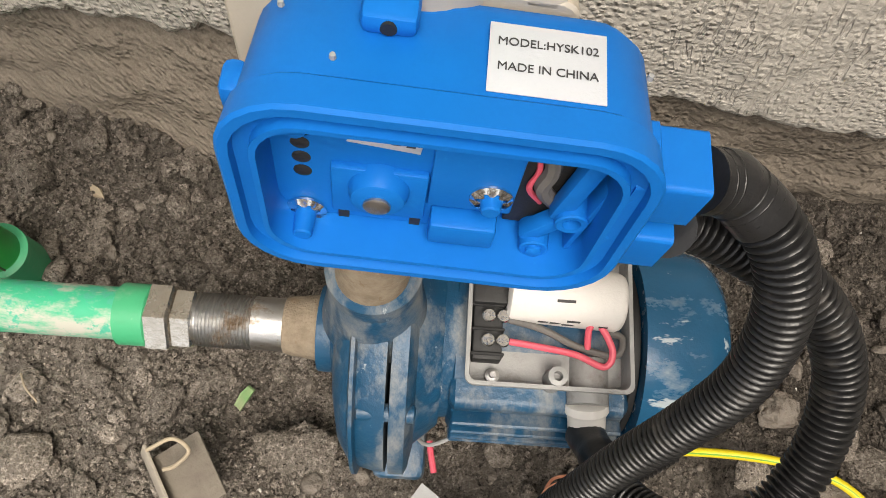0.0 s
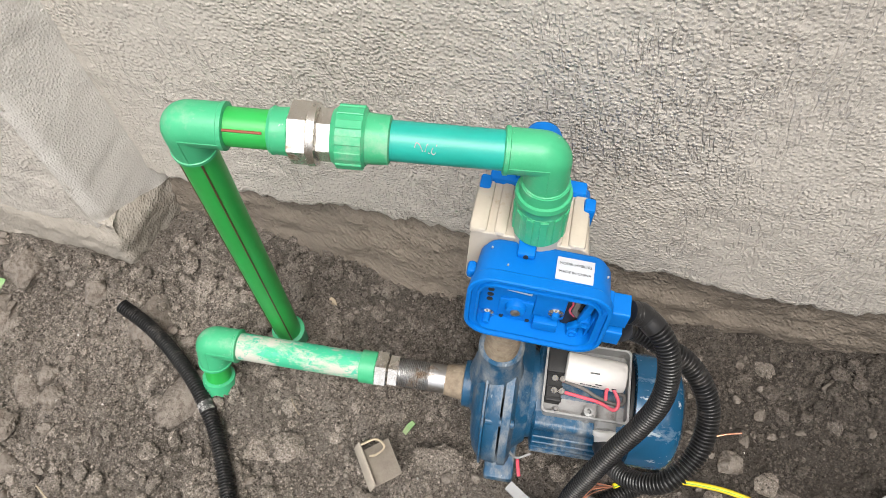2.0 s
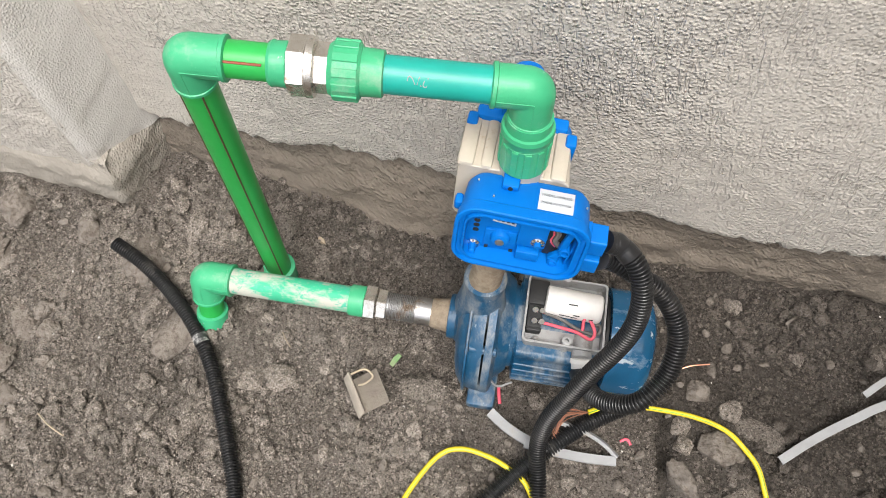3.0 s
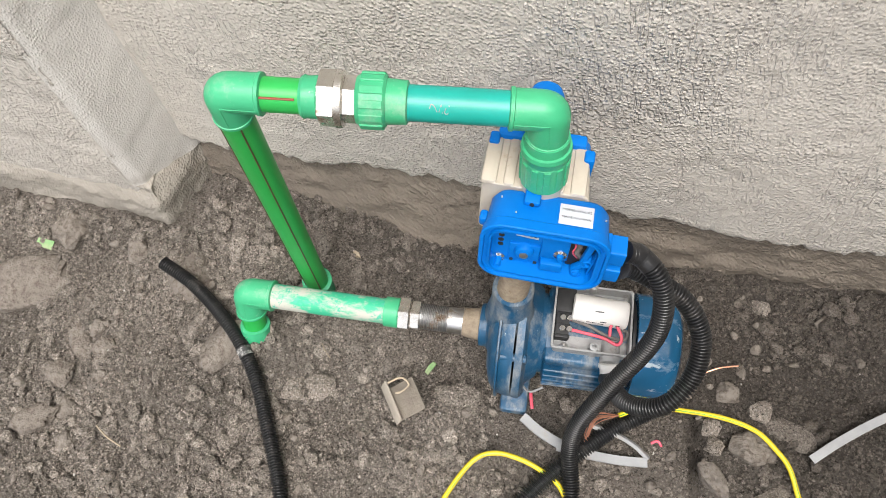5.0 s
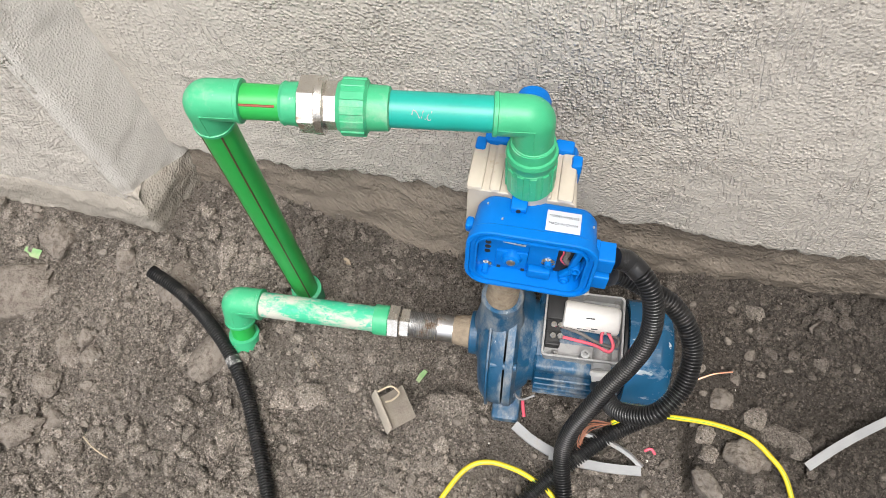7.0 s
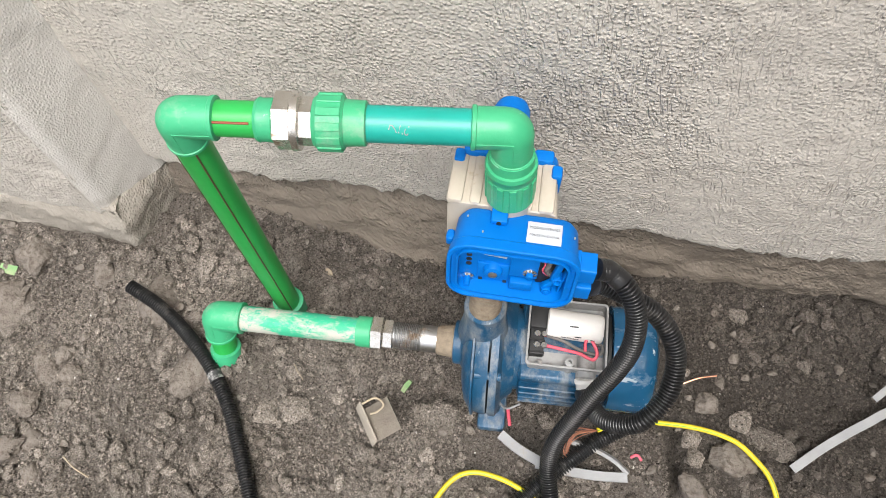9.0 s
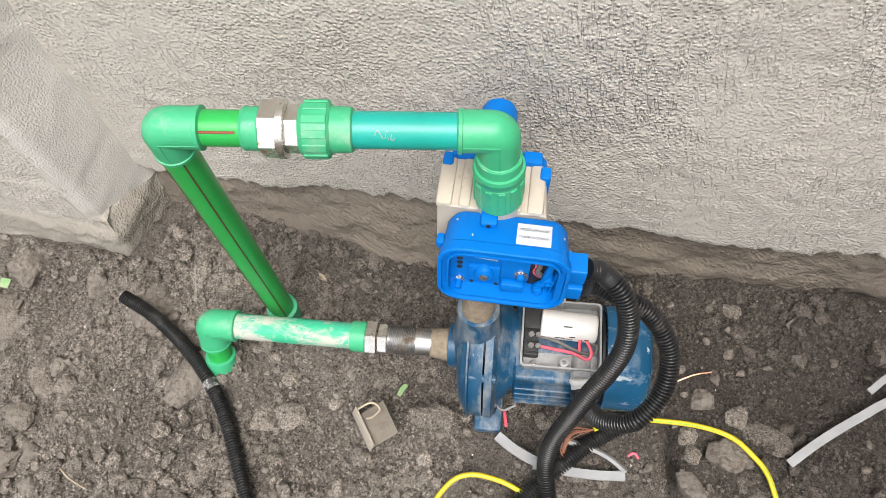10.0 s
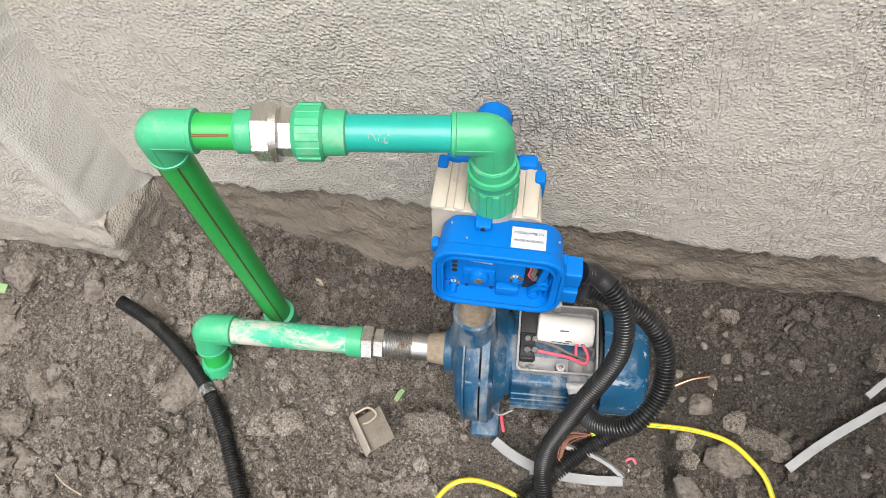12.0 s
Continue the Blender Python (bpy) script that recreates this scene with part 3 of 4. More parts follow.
def discharge_pipe():
    t = thing("discharge_pipe", "bright green plastic water pipe with chromed union", "pipe", pose(*FOOT2))
    top = C2 - C1
    L = top.length
    w = top.normalized()
    inv = Matrix.Translation(-FOOT2)
    at = lambda s: inv @ (C1 + w * s)
    c1, c2 = inv @ C1, inv @ C2
    up = (C1 - RISER).normalized()
    elbow(c1, w, -up, 0.033, 0.0172, t)
    part("pipe", tube([at(0.03), at(L * 0.475)], 0.0149, 32), TEAL_PIPE, t, "teal plastic pipe length with pale scuffs")
    front = v3((0.03, -0.78, 0.62)).normalized()
    along = front.cross(w).normalized()
    for stroke in (((0.079, -3), (0.08, 3), (0.0825, 2), (0.0815, -1)), ((0.084, 3), (0.0855, -3), (0.087, 2)), ((0.0885, 2), (0.091, -2), (0.0935, -3), (0.0945, 0))):
        pts = [at(s) + (front * math.cos(q * 0.08) + along * math.sin(q * 0.08)) * 0.01485 for s, q in stroke]
        part("scuff_mark", tube(smooth_line(pts, 0.001), 0.0005, 6), TRUNK, t, "pale scribbled scuff")
    part("collar", lathe(at(L * 0.43), at(L * 0.48), [(0, 0.0165), (0.001, 0.018), (0.0145, 0.0185), (0.018, 0.019)], 36), GREEN_FIT, t)
    s0 = L * 0.498
    ribbed_nut(at(s0 - 0.001), at(s0 + 0.0235), 0.0222, t)
    hex_nut(at(s0 + 0.0225), at(s0 + 0.0345), 0.0195, t)
    part("flange_ring", lathe(at(s0 + 0.0335), at(s0 + 0.0405), [(0, 0.0205), (0.0006, 0.0232), (0.006, 0.0238), (0.0066, 0.0215)], 48), CHROME, t, "chromed union ring stained brown")
    hex_nut(at(s0 + 0.0395), at(s0 + 0.0545), 0.0232, t)
    part("collar", lathe(at(s0 + 0.054), at(s0 + 0.07), [(0, 0.0168), (0.001, 0.0178), (0.010, 0.0172), (0.0125, 0.018), (0.015, 0.0165)], 36), GREEN_FIT, t)
    g = part("pipe", tube([at(s0 + 0.066), at(L - 0.028)], 0.0146, 32), GREEN_PIPE, t, "short green pipe with red stripe")
    out = v3((0.03, -0.75, 0.66)).normalized() * 0.0147
    part("stripe", tube([at(s0 + 0.07) + out, at(L - 0.03) + out], 0.0011, 6, True), RED_LINE, g)
    down = (-c2).normalized()
    elbow(c2, -w, down, 0.033, 0.0172, t)
    leg = part("pipe", tube([c2 + down * 0.03, v3((0, 0, 0))], 0.0157, 32), GREEN_PIPE, t, "upright green pipe with dark red stripes")
    for q in (v3((0.6, -0.75, 0)), v3((-0.75, -0.6, 0))):
        o = (q - down * q.dot(down)).normalized() * 0.0158
        part("stripe", tube([c2 + down * 0.032 + o, o * 1.0], 0.0009, 6), BROWN_LINE, leg)
    part("collar", lathe(v3((0, 0, 0)) - down * 0.05, v3((0, 0, 0)), [(0, 0.0175), (0.001, 0.0205), (0.006, 0.0205), (0.007, 0.0195), (0.05, 0.0195)], 36), GREEN_FIT, t)
    low = c1 - up * 0.032
    part("collar", lathe(low + up * 0.004, low - up * 0.022, [(0, 0.0165), (0.0022, 0.0165), (0.0026, 0.0192), (0.0105, 0.0196), (0.0125, 0.0196), (0.013, 0.0218), (0.0175, 0.0226), (0.019, 0.0215), (0.026, 0.0212)], 36), GREEN_FIT, t)
    ribbed_nut(low - up * 0.021, low - up * 0.061, 0.0212, t, 12)
    return t


discharge_pipe()

PUMP = pose(0.033, 0.092, 0.0, 0, 0, 5.0)
AXIS = 0.081


def suction_pipe():
    base = v3((-0.273, 0.066, 0.083))
    t = thing("suction_pipe", "paint-worn green water pipe with steel nipple", "pipe", pose(-0.27, 0.034, -0.01))
    inv = Matrix.Translation((0.27, -0.034, 0.01))
    c, e = inv @ base, inv @ (PUMP @ v3((0.004, 0, AXIS)))
    w = (e - c).normalized()
    L = (e - c).length
    at = lambda s: c + w * s
    drop = v3((0.0, -0.032, -0.085)).normalized()
    elbow(c, w, drop, 0.036, 0.0195, t)
    part("drop_pipe", tube([c + drop * 0.03, c + drop * 0.12], 0.0158, 28), GREEN_PIPE, t)
    part("collar", lathe(c + drop * 0.062, c + drop * 0.132, [(0, 0.0165), (0.001, 0.0198), (0.006, 0.0205), (0.07, 0.0205)], 32), GREEN_FIT, t)
    part("pipe", tube([at(0.03), at(L - 0.115)], 0.0163, 32), WORN_PIPE, t, "green pipe under flaking pale paint")
    part("collar", lathe(at(L - 0.127), at(L - 0.107), [(0, 0.0165), (0.0008, 0.0192), (0.0185, 0.0192), (0.02, 0.017)], 36), GREEN_FIT, t)
    hex_nut(at(L - 0.108), at(L - 0.093), 0.0222, t)
    hex_nut(at(L - 0.093), at(L - 0.08), 0.0195, t)
    prof = [(0, 0.0165)]
    for k in range(16):
        prof += [(0.002 + k * 0.0022, 0.0153), (0.0031 + k * 0.0022, 0.0168)]
    prof += [(0.039, 0.0165), (0.06, 0.0165)]
    part("threaded_nipple", lathe(at(L - 0.081), at(L - 0.02), prof, 36), STEEL, t, "galvanised threaded nipple")
    part("seal", lathe(at(L - 0.026), at(L - 0.002), [(0, 0.0172), (0.003, 0.0182), (0.012, 0.0192), (0.02, 0.0205), (0.024, 0.02)], 28), HEMP, t, "hemp thread seal full of dust")
    return t


suction_pipe()


# ---- pump ----
def pump():
    t = thing("water_pump", "dusty dark blue centrifugal water pump on the soil", "pump", PUMP)
    c = lambda x: (x, 0, AXIS)
    part("inlet_port", lathe(c(-0.001), c(0.03), [(0, 0.021), (0.001, 0.0265), (0.010, 0.027), (0.012, 0.03), (0.03, 0.045)], 40), PUMP_BLUE, t)
    casing = part("casing", lathe(c(0.012), c(0.047), [(0, 0.03), (0.002, 0.052), (0.006, 0.068), (0.012, 0.077), (0.019, 0.081), (0.028, 0.083), (0.0335, 0.083)], 64), PUMP_BLUE, t)
    for k in range(4):
        q = radians(45 + 90 * k)
        o = v3((0, math.cos(q), math.sin(q)))
        bm = lathe(v3(c(0.03)) + o * 0.078, v3(c(0.062)) + o * 0.078, [(0, 0.003), (0.001, 0.005), (0.031, 0.005), (0.032, 0.003)], 12)
        part("bolt_lug", bm, PUMP_BLUE, casing)
    part("back_plate", lathe(c(0.0475), c(0.075), [(0, 0.08), (0.0005, 0.084), (0.009, 0.084), (0.011, 0.08), (0.0135, 0.066), (0.027, 0.054)], 64), PUMP_BLUE, t)
    part("rim_rib", lathe(c(0.026), c(0.03), [(0, 0.082), (0.001, 0.0855), (0.003, 0.0855), (0.004, 0.082)], 64), PUMP_BLUE, casing)
    part("outlet_port", lathe((0.036, 0, AXIS + 0.05), (0.038, 0.004, 0.205), [(0, 0.03), (0.025, 0.026), (0.045, 0.0232), (0.056, 0.0215), (0.058, 0.0232), (0.071, 0.0232), (0.074, 0.021)], 40), PUMP_BLUE, t)
    # foot under the casing
    bm = rbox((0.036, 0.172, 0.016), (0.052, 0.002, -0.006), 0.005)
    rbox((0.024, 0.13, 0.03), (0.05, 0, 0.008), 0.008, bm=bm)
    part("foot", bm, PUMP_BLUE, t, "cast foot caked with soil")
    # neck between casing and motor
    part("lantern", lathe(c(0.066), c(0.096), [(0, 0.054), (0.008, 0.05), (0.018, 0.048), (0.03, 0.047)], 40), PUMP_BLUE, t)
    body = part("motor_body", loft([(0.08, 0.104, 0.098, 0.046), (0.082, 0.112, 0.104, 0.05), (0.179, 0.112, 0.104, 0.05), (0.181, 0.104, 0.098, 0.046)], 0.001, AXIS - 0.005, "x"), PUMP_BLUE, t)
    for k in range(9):
        q = radians(-46 + 9.0 * k)
        for side in (-1, 1):
            o = v3((0, side * math.cos(q), math.sin(q)))
            m = Matrix.Translation(v3((0.1305, 0.001, AXIS - 0.003)) + o * 0.0545) @ Matrix.Rotation(side * q, 4, "X")
            part("cooling_fin", rbox((0.097, 0.018, 0.0034), (0, 0, 0), 0.0009, turn=m, seg=1), PUMP_BLUE, body)
    bm = loft([(0.08, 0.088, 0.014, 0.004), (0.083, 0.096, 0.02, 0.006), (0.177, 0.096, 0.02, 0.006), (0.18, 0.088, 0.014, 0.004)], cx=0.0, cz=AXIS + 0.029, axis="x")
    part("shoulder", bm, PUMP_BLUE, t, "flat cast shoulder under the terminal box")
    cover = lathe(c(0.184), c(0.239), [(0, 0.05), (0.0005, 0.0625), (0.035, 0.062), (0.043, 0.06), (0.049, 0.055), (0.0535, 0.045), (0.055, 0.02)], 64)
    cv = part("fan_cover", cover, COVER_BLUE, t, "smooth scratched blue fan cover")
    # A dark ring paints the shade between motor and cover.
    part("cover_gap_shade", lathe(c(0.179), c(0.1845), [(0, 0.051), (0.001, 0.053), (0.0045, 0.053), (0.0055, 0.051)], 48), DARK, cv)
    # terminal box: an open cast tray
    zb, zt = AXIS + 0.034, AXIS + 0.06
    bx, by = 0.132, 0.003
    bm = loft([(zb, 0.086, 0.076, 0.004), (zt - 0.003, 0.088, 0.079, 0.004), (zt - 0.003, 0.091, 0.082, 0.005), (zt, 0.091, 0.082, 0.005), (zt, 0.0865, 0.0775, 0.004), (zb + 0.0115, 0.084, 0.075, 0.004)], cx=bx, cz=by, axis="z")
    box = part("terminal_box", bm, GREY_ALU, t, "open grey cast terminal box")
    for px, py in ((bx + 0.004, by - 0.034), (bx - 0.002, by + 0.042)):
        bm = lathe((px, py, zb + 0.004), (px, py, zt - 0.001), [(0, 0.006), (0.02, 0.0055), (0.0235, 0.0052), (0.024, 0.0026), (0.018, 0.0024)], 20)
        part("screw_boss", bm, GREY_ALU, box)
    # start capacitor
    ca, cb = v3((bx - 0.024, by + 0.012, zt - 0.001)), v3((bx + 0.04, by + 0.009, zt - 0.001))
    cap = part("capacitor", lathe(ca, cb, [(0, 0.014), (0.0015, 0.0165), (0.06, 0.0165), (0.063, 0.015), (0.0642, 0.0128)], 40), CAP_WHITE, t, "white cylindrical capacitor")
    ax = (cb - ca).normalized()
    for k, (s, h, q) in enumerate(((0.03, 0.010, 66), (0.036, 0.008, 22), (0.02, 0.007, 10), (0.026, 0.006, 10), (0.034, 0.009, 8), (0.052, 0.005, 14))):
        o = v3((0, -math.cos(radians(q)), math.sin(radians(q))))
        m = Matrix.Translation(ca + ax * s + o * 0.01645) @ Matrix.Rotation(radians(90 - q), 4, "X")
        part("print_bar", rbox((h, 0.0016, 0.0003), (0, 0, 0), 0, turn=m), INK, cap)
    # terminal block
    bm = rbox((0.016, 0.062, 0.012), (bx - 0.034, by + 0.004, zb + 0.018), 0.0012)
    for k in range(5):
        rbox((0.018, 0.0016, 0.016), (bx - 0.034, by - 0.024 + k * 0.0135, zb + 0.018), 0.0004, seg=1, bm=bm)
    blk = part("terminal_block", bm, DARK, t, "black terminal block with bright screws")
    for k in range(2):
        for dx in (0.0, 0.008):
            p = (bx - 0.034 + dx, by - 0.017 + k * 0.0135, zb + 0.0262)
            part("clamp_screw", lathe(p, (p[0], p[1], p[2] + 0.003), [(0, 0.0034), (0.002, 0.0038), (0.003, 0.0032)], 14), BRIGHT, blk)
    part("capacitor_cover", rbox((0.022, 0.03, 0.012), (bx - 0.032, by + 0.018, zb + 0.024), 0.0015), DARK, blk)
    part("earth_screw", lathe((bx - 0.03, by - 0.034, zb + 0.004), (bx - 0.03, by - 0.034, zb + 0.02), [(0, 0.002), (0.009, 0.002), (0.0092, 0.004), (0.012, 0.004), (0.0125, 0.0018), (0.016, 0.0018)], 12), STEEL, box)
    # wires in the box
    z = zb + 0.018
    red = [(bx - 0.026, by - 0.0165, z + 0.008), (bx - 0.008, by - 0.018, z + 0.006), (bx + 0.014, by - 0.021, z + 0.005), (bx + 0.03, by - 0.0265, z + 0.004),
           (bx + 0.034, by - 0.018, z + 0.007), (bx + 0.026, by - 0.004, z + 0.009), (bx + 0.021, by - 0.007, z + 0.009), (bx + 0.021, by - 0.017, z + 0.003)]
    part("red_wire", tube(smooth_line(red, 0.0015), 0.0019, 10), RED_WIRE, t)
    grey = [(bx - 0.026, by - 0.004, z + 0.008), (bx - 0.004, by - 0.008, z + 0.004), (bx + 0.016, by - 0.016, z + 0.002), (bx + 0.036, by - 0.02, z + 0.004), (bx + 0.04, by - 0.01, z + 0.004), (bx + 0.03, by - 0.006, z + 0.001)]
    part("grey_wire", tube(smooth_line(grey, 0.0015), 0.002, 10), GREY_WIRE, t)
    part("cable_entry", lathe((bx + 0.024, by - 0.02, zb + 0.008), (bx + 0.024, by - 0.046, zb + 0.008), [(0, 0.01), (0.001, 0.0115), (0.026, 0.0115)], 24), GREY_ALU, box)
    part("gland", lathe((bx + 0.024, by - 0.043, zb + 0.005), (bx + 0.026, by - 0.058, zb - 0.004), [(0, 0.0105), (0.001, 0.0122), (0.0055, 0.0125), (0.008, 0.0108), (0.016, 0.0105)], 24), CAP_WHITE, t, "white cable gland")
    return t


pump()


# ---- pump controller ----
CTRL = Matrix.Translation((0.07, 0.096, 0.2)) @ Matrix.Rotation(radians(3.5), 4, "Z") @ Matrix.Rotation(radians(-4), 4, "X") @ Matrix.Rotation(radians(3), 4, "Y")
BX, BZ, BW, BH = 0.0203, 0.1352, 0.1155, 0.081
VX, VZ = 0.005, 0.132


def controller():
    t = thing("pump_controller", "bright blue plastic pump controller with its cover off", "controller", CTRL)
    f = -0.0275
    dx = BX - 0.0135
    shell = part("front_case", loft([(0.018, BW - 0.014, BH - 0.014, 0.014), (0.012, BW - 0.006, BH - 0.006, 0.018), (f + 0.012, BW - 0.002, BH - 0.002, 0.02), (f + 0.0105, BW + 0.001, BH + 0.001, 0.0215),
                                     (f + 0.001, BW + 0.003, BH + 0.003, 0.0225), (f, BW + 0.001, BH + 0.001, 0.0215), (f, BW - 0.0045, BH - 0.0045, 0.019), (f + 0.003, BW - 0.0055, BH - 0.0055, 0.0185),
                                     (f + 0.004, BW - 0.014, BH - 0.014, 0.015), (f + 0.0005, BW - 0.0145, BH - 0.0145, 0.0148), (f + 0.0005, BW - 0.018, BH - 0.018, 0.0135), (f + 0.0215, BW - 0.019, BH - 0.019, 0.013)], BX, BZ), BLUE, t)
    py = f + 0.019
    z0 = BZ - BH / 2 + 0.0095
    panel = part("inner_panel", loft([(py, 0.069, BH - 0.0195, 0.003), (py - 0.0045, 0.0685, BH - 0.02, 0.003), (py - 0.005, 0.0675, BH - 0.021, 0.003)], -0.0015, BZ), BLUE, t)
    # Flat dark plates paint the shade of the recesses beside the panel.
    part("cavity_shade", rbox((0.025, 0.002, 0.056), (0.0495, py - 0.0004, BZ), 0.0005), DARK, t, "dark plate painting the shaded recess beside the panel")
    part("gap_shade", rbox((0.003, 0.002, 0.052), (-0.0385, py - 0.0003, BZ), 0.0003), DARK, t)
    pf = py - 0.005
    # Dark discs paint the shade inside the lamp openings.
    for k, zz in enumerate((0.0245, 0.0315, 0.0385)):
        part("lamp_hole_shade", lathe((-0.0265, pf + 0.001, z0 + zz), (-0.0265, pf - 0.0003, z0 + zz), [(0, 0.0028), (0.0012, 0.0028), (0.0013, 0.0026)], 16), DARK, panel)
    part("knob", lathe((-0.0034, pf, z0 + 0.023), (-0.0034, pf - 0.008, z0 + 0.023), [(0, 0.0095), (0.004, 0.0092), (0.0068, 0.008), (0.0078, 0.006), (0.008, 0.003)], 32), BLUE, panel)
    part("knob_screw", lathe((-0.0034, pf - 0.008, z0 + 0.023), (-0.0034, pf - 0.0092, z0 + 0.023), [(0, 0.0042), (0.0008, 0.0042), (0.0012, 0.0034)], 20), STEEL, panel)
    part("knob_pad", rbox((0.029, 0.003, 0.024), (-0.0034, pf - 0.001, z0 + 0.0195), 0.0008), BLUE, panel)

    def washer(x, z, post, proud=0.0):
        y = pf - 0.0012 - proud
        star = bmesh.new()
        rim = [(x + r * math.cos(k * math.tau / 32), z + r * math.sin(k * math.tau / 32)) for k in range(32) for r in (0.0066,)]
        cog = [(x + (0.0032 if k % 4 < 2 else 0.0052) * math.cos(k * math.tau / 32), z + (0.0032 if k % 4 < 2 else 0.0052) * math.sin(k * math.tau / 32)) for k in range(32)]
        rings = [[star.verts.new((a, d, b)) for a, b in pts] for pts, d in ((rim, y + 0.0008), (rim, y), (cog, y - 0.0012), (cog, y - 0.0004))]
        for p, q in zip(rings, rings[1:]):
            for k in range(32):
                star.faces.new((p[k], p[(k + 1) % 32], q[(k + 1) % 32], q[k]))
        part("star_washer", star, BRIGHT, panel, "bright star lock washer")
        part("post", lathe((x, y, z), (x, y - post, z), [(0, 0.0036), (post - 0.0006, 0.003), (post, 0.0024)], 18), BLUE, panel)

    washer(-0.0265, z0 + 0.003, 0.009)
    washer(-0.0265, z0 + 0.05, 0.004)
    washer(0.0303, z0 + 0.026, 0.0045, 0.0024)
    part("relay_block", rbox((0.021, 0.008, 0.011), (0.0235, pf - 0.004, z0 + 0.009), 0.0012), BLUE, panel)
    part("raised_pad", rbox((0.026, 0.003, 0.032), (0.0245, pf - 0.0012, z0 + 0.033), 0.001), BLUE, panel)
    # Small dark tabs paint the shade of two openings.
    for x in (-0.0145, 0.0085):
        part("slot_shade", rbox((0.0035, 0.001, 0.0045), (x, pf - 0.0003, z0 + 0.003), 0.0002), DARK, panel)
    tag = part("inner_label", rbox((0.021, 0.0003, 0.009), (-0.0023, pf - 0.0003, z0 + 0.0455), 0.00005, turn=Matrix.Rotation(radians(6), 4, "Y")), PAPER, panel)
    for k in range(4):
        part("print_bar", rbox((0.0026, 0.0002, 0.0022), (-0.0078 + 0.0042 * k, pf - 0.0006, z0 + 0.0452 - 0.0004 * k), 0), INK, tag)
    # bracket with two bosses in the cavity
    bm = rbox((0.0062, 0.006, 0.03), (0.0545, py - 0.006, z0 + 0.034), 0.0012, turn=Matrix.Rotation(radians(10), 4, "Y"))
    rbox((0.0055, 0.006, 0.018), (0.0495, py - 0.006, z0 + 0.012), 0.0012, turn=Matrix.Rotation(radians(38), 4, "Y"), bm=bm)
    part("bracket", bm, BLUE, t)
    for x, zz, r in ((0.048, 0.003, 0.0048), (0.056, 0.021, 0.0052)):
        bm = lathe((x, py, z0 + zz), (x, py - 0.011, z0 + zz), [(0, r + 0.0004), (0.0105, r), (0.011, r - 0.0006), (0.0108, r - 0.0022), (0.006, r - 0.0024)], 24)
        part("boss", bm, BLUE, t)
    part("boss_screw", lathe((0.048, py - 0.008, z0 + 0.003), (0.048, py - 0.0125, z0 + 0.003), [(0, 0.0028), (0.004, 0.0026), (0.0045, 0.0018)], 18), BLUE, t)
    part("inner_rib", rbox((0.0022, 0.01, 0.046), (0.0615, py - 0.005, z0 + 0.027), 0.0006, turn=Matrix.Rotation(radians(8), 4, "Y")), BLUE, t)
    wire = [(0.041, py + 0.001, z0 + 0.042), (0.043, py - 0.002, z0 + 0.034), (0.0415, py - 0.003, z0 + 0.026), (0.047, py - 0.001, z0 + 0.016)]
    part("red_wire", tube(smooth_line(wire, 0.002), 0.001, 8), RED_WIRE, t)
    part("black_wire", tube(smooth_line([(a + 0.0035, b - 0.001, c + 0.003) for a, b, c in wire], 0.002), 0.0026, 8), GREY_WIRE, t)
    # screw boss on the top edge and maker's label
    for ob in t.children:
        if ob is not shell:
            ob.location.x = dx
    # the open front leans out towards its lower edge
    zt = BZ + BH / 2
    lean_out = Matrix(((1, 0, 0, 0), (0, 1, 0.085, -0.085 * zt), (0, 0, 1, 0), (0, 0, 0, 1)))
    for ob in t.children_recursive:
        ob.data.transform(lean_out)
    zt = BZ + BH / 2
    bm = rbox((0.015, 0.02, 0.007), (0.0027, 0.009, zt + 0.001), 0.0024)
    sb = part("screw_boss", bm, BLUE, t)
    # A dark disc paints the shade in the boss opening.
    part("hole_shade", lathe((0.0027, -0.0005, zt + 0.0012), (0.0027, -0.0016, zt + 0.0012), [(0, 0.0022), (0.001, 0.0022)], 16), DARK, sb)
    lab = part("label", rbox((0.0305, 0.0215, 0.0003), (0.0435, -0.0035, zt - 0.00085), 0.00005), PAPER, t, "white paper maker's label")
    letters("MODEL:HYSK102", 0.0035, pose(0.0435, 0.0012, zt - 0.0003), lab)
    letters("MADE IN CHINA", 0.0035, pose(0.0435, -0.0065, zt - 0.0003), lab)
    for x, y in ((-0.025, 0.004), (0.012, -0.022), (0.07, -0.004), (-0.01, -0.01), (0.036, -0.0215), (-0.018, -0.0225)):
        part("paint_fleck", lathe((x, y, zt - 0.0012), (x, y, zt + 0.0003), [(0, 0.001), (0.0015, 0.0008)], 7), TRUNK, shell)
    # beige valve body with ridges
    bm = loft([(0.019, 0.098, 0.078, 0.006), (0.02, 0.1, 0.08, 0.007), (0.074, 0.092, 0.08, 0.007), (0.075, 0.09, 0.078, 0.006)], VX - 0.001, VZ)
    body = part("valve_body", bm, BEIGE, t, "beige ridged valve body")
    for x, w in ((-0.040, 0.015), (-0.0215, 0.011), (0.0265, 0.008), (0.0425, 0.015)):
        part("ridge", rbox((w, 0.054, 0.009), (x, 0.046, VZ + 0.0385), 0.0035), BEIGE, body)
    for x, y, sx in ((-0.0415, 0.069, 0.010), (0.049, 0.063, 0.010), (-0.026, 0.079, 0.026), (0.036, 0.079, 0.018), ):
        part("end_cap", rbox((sx, 0.014, 0.03), (x, y, VZ + 0.031), 0.0025), BLUE, t)
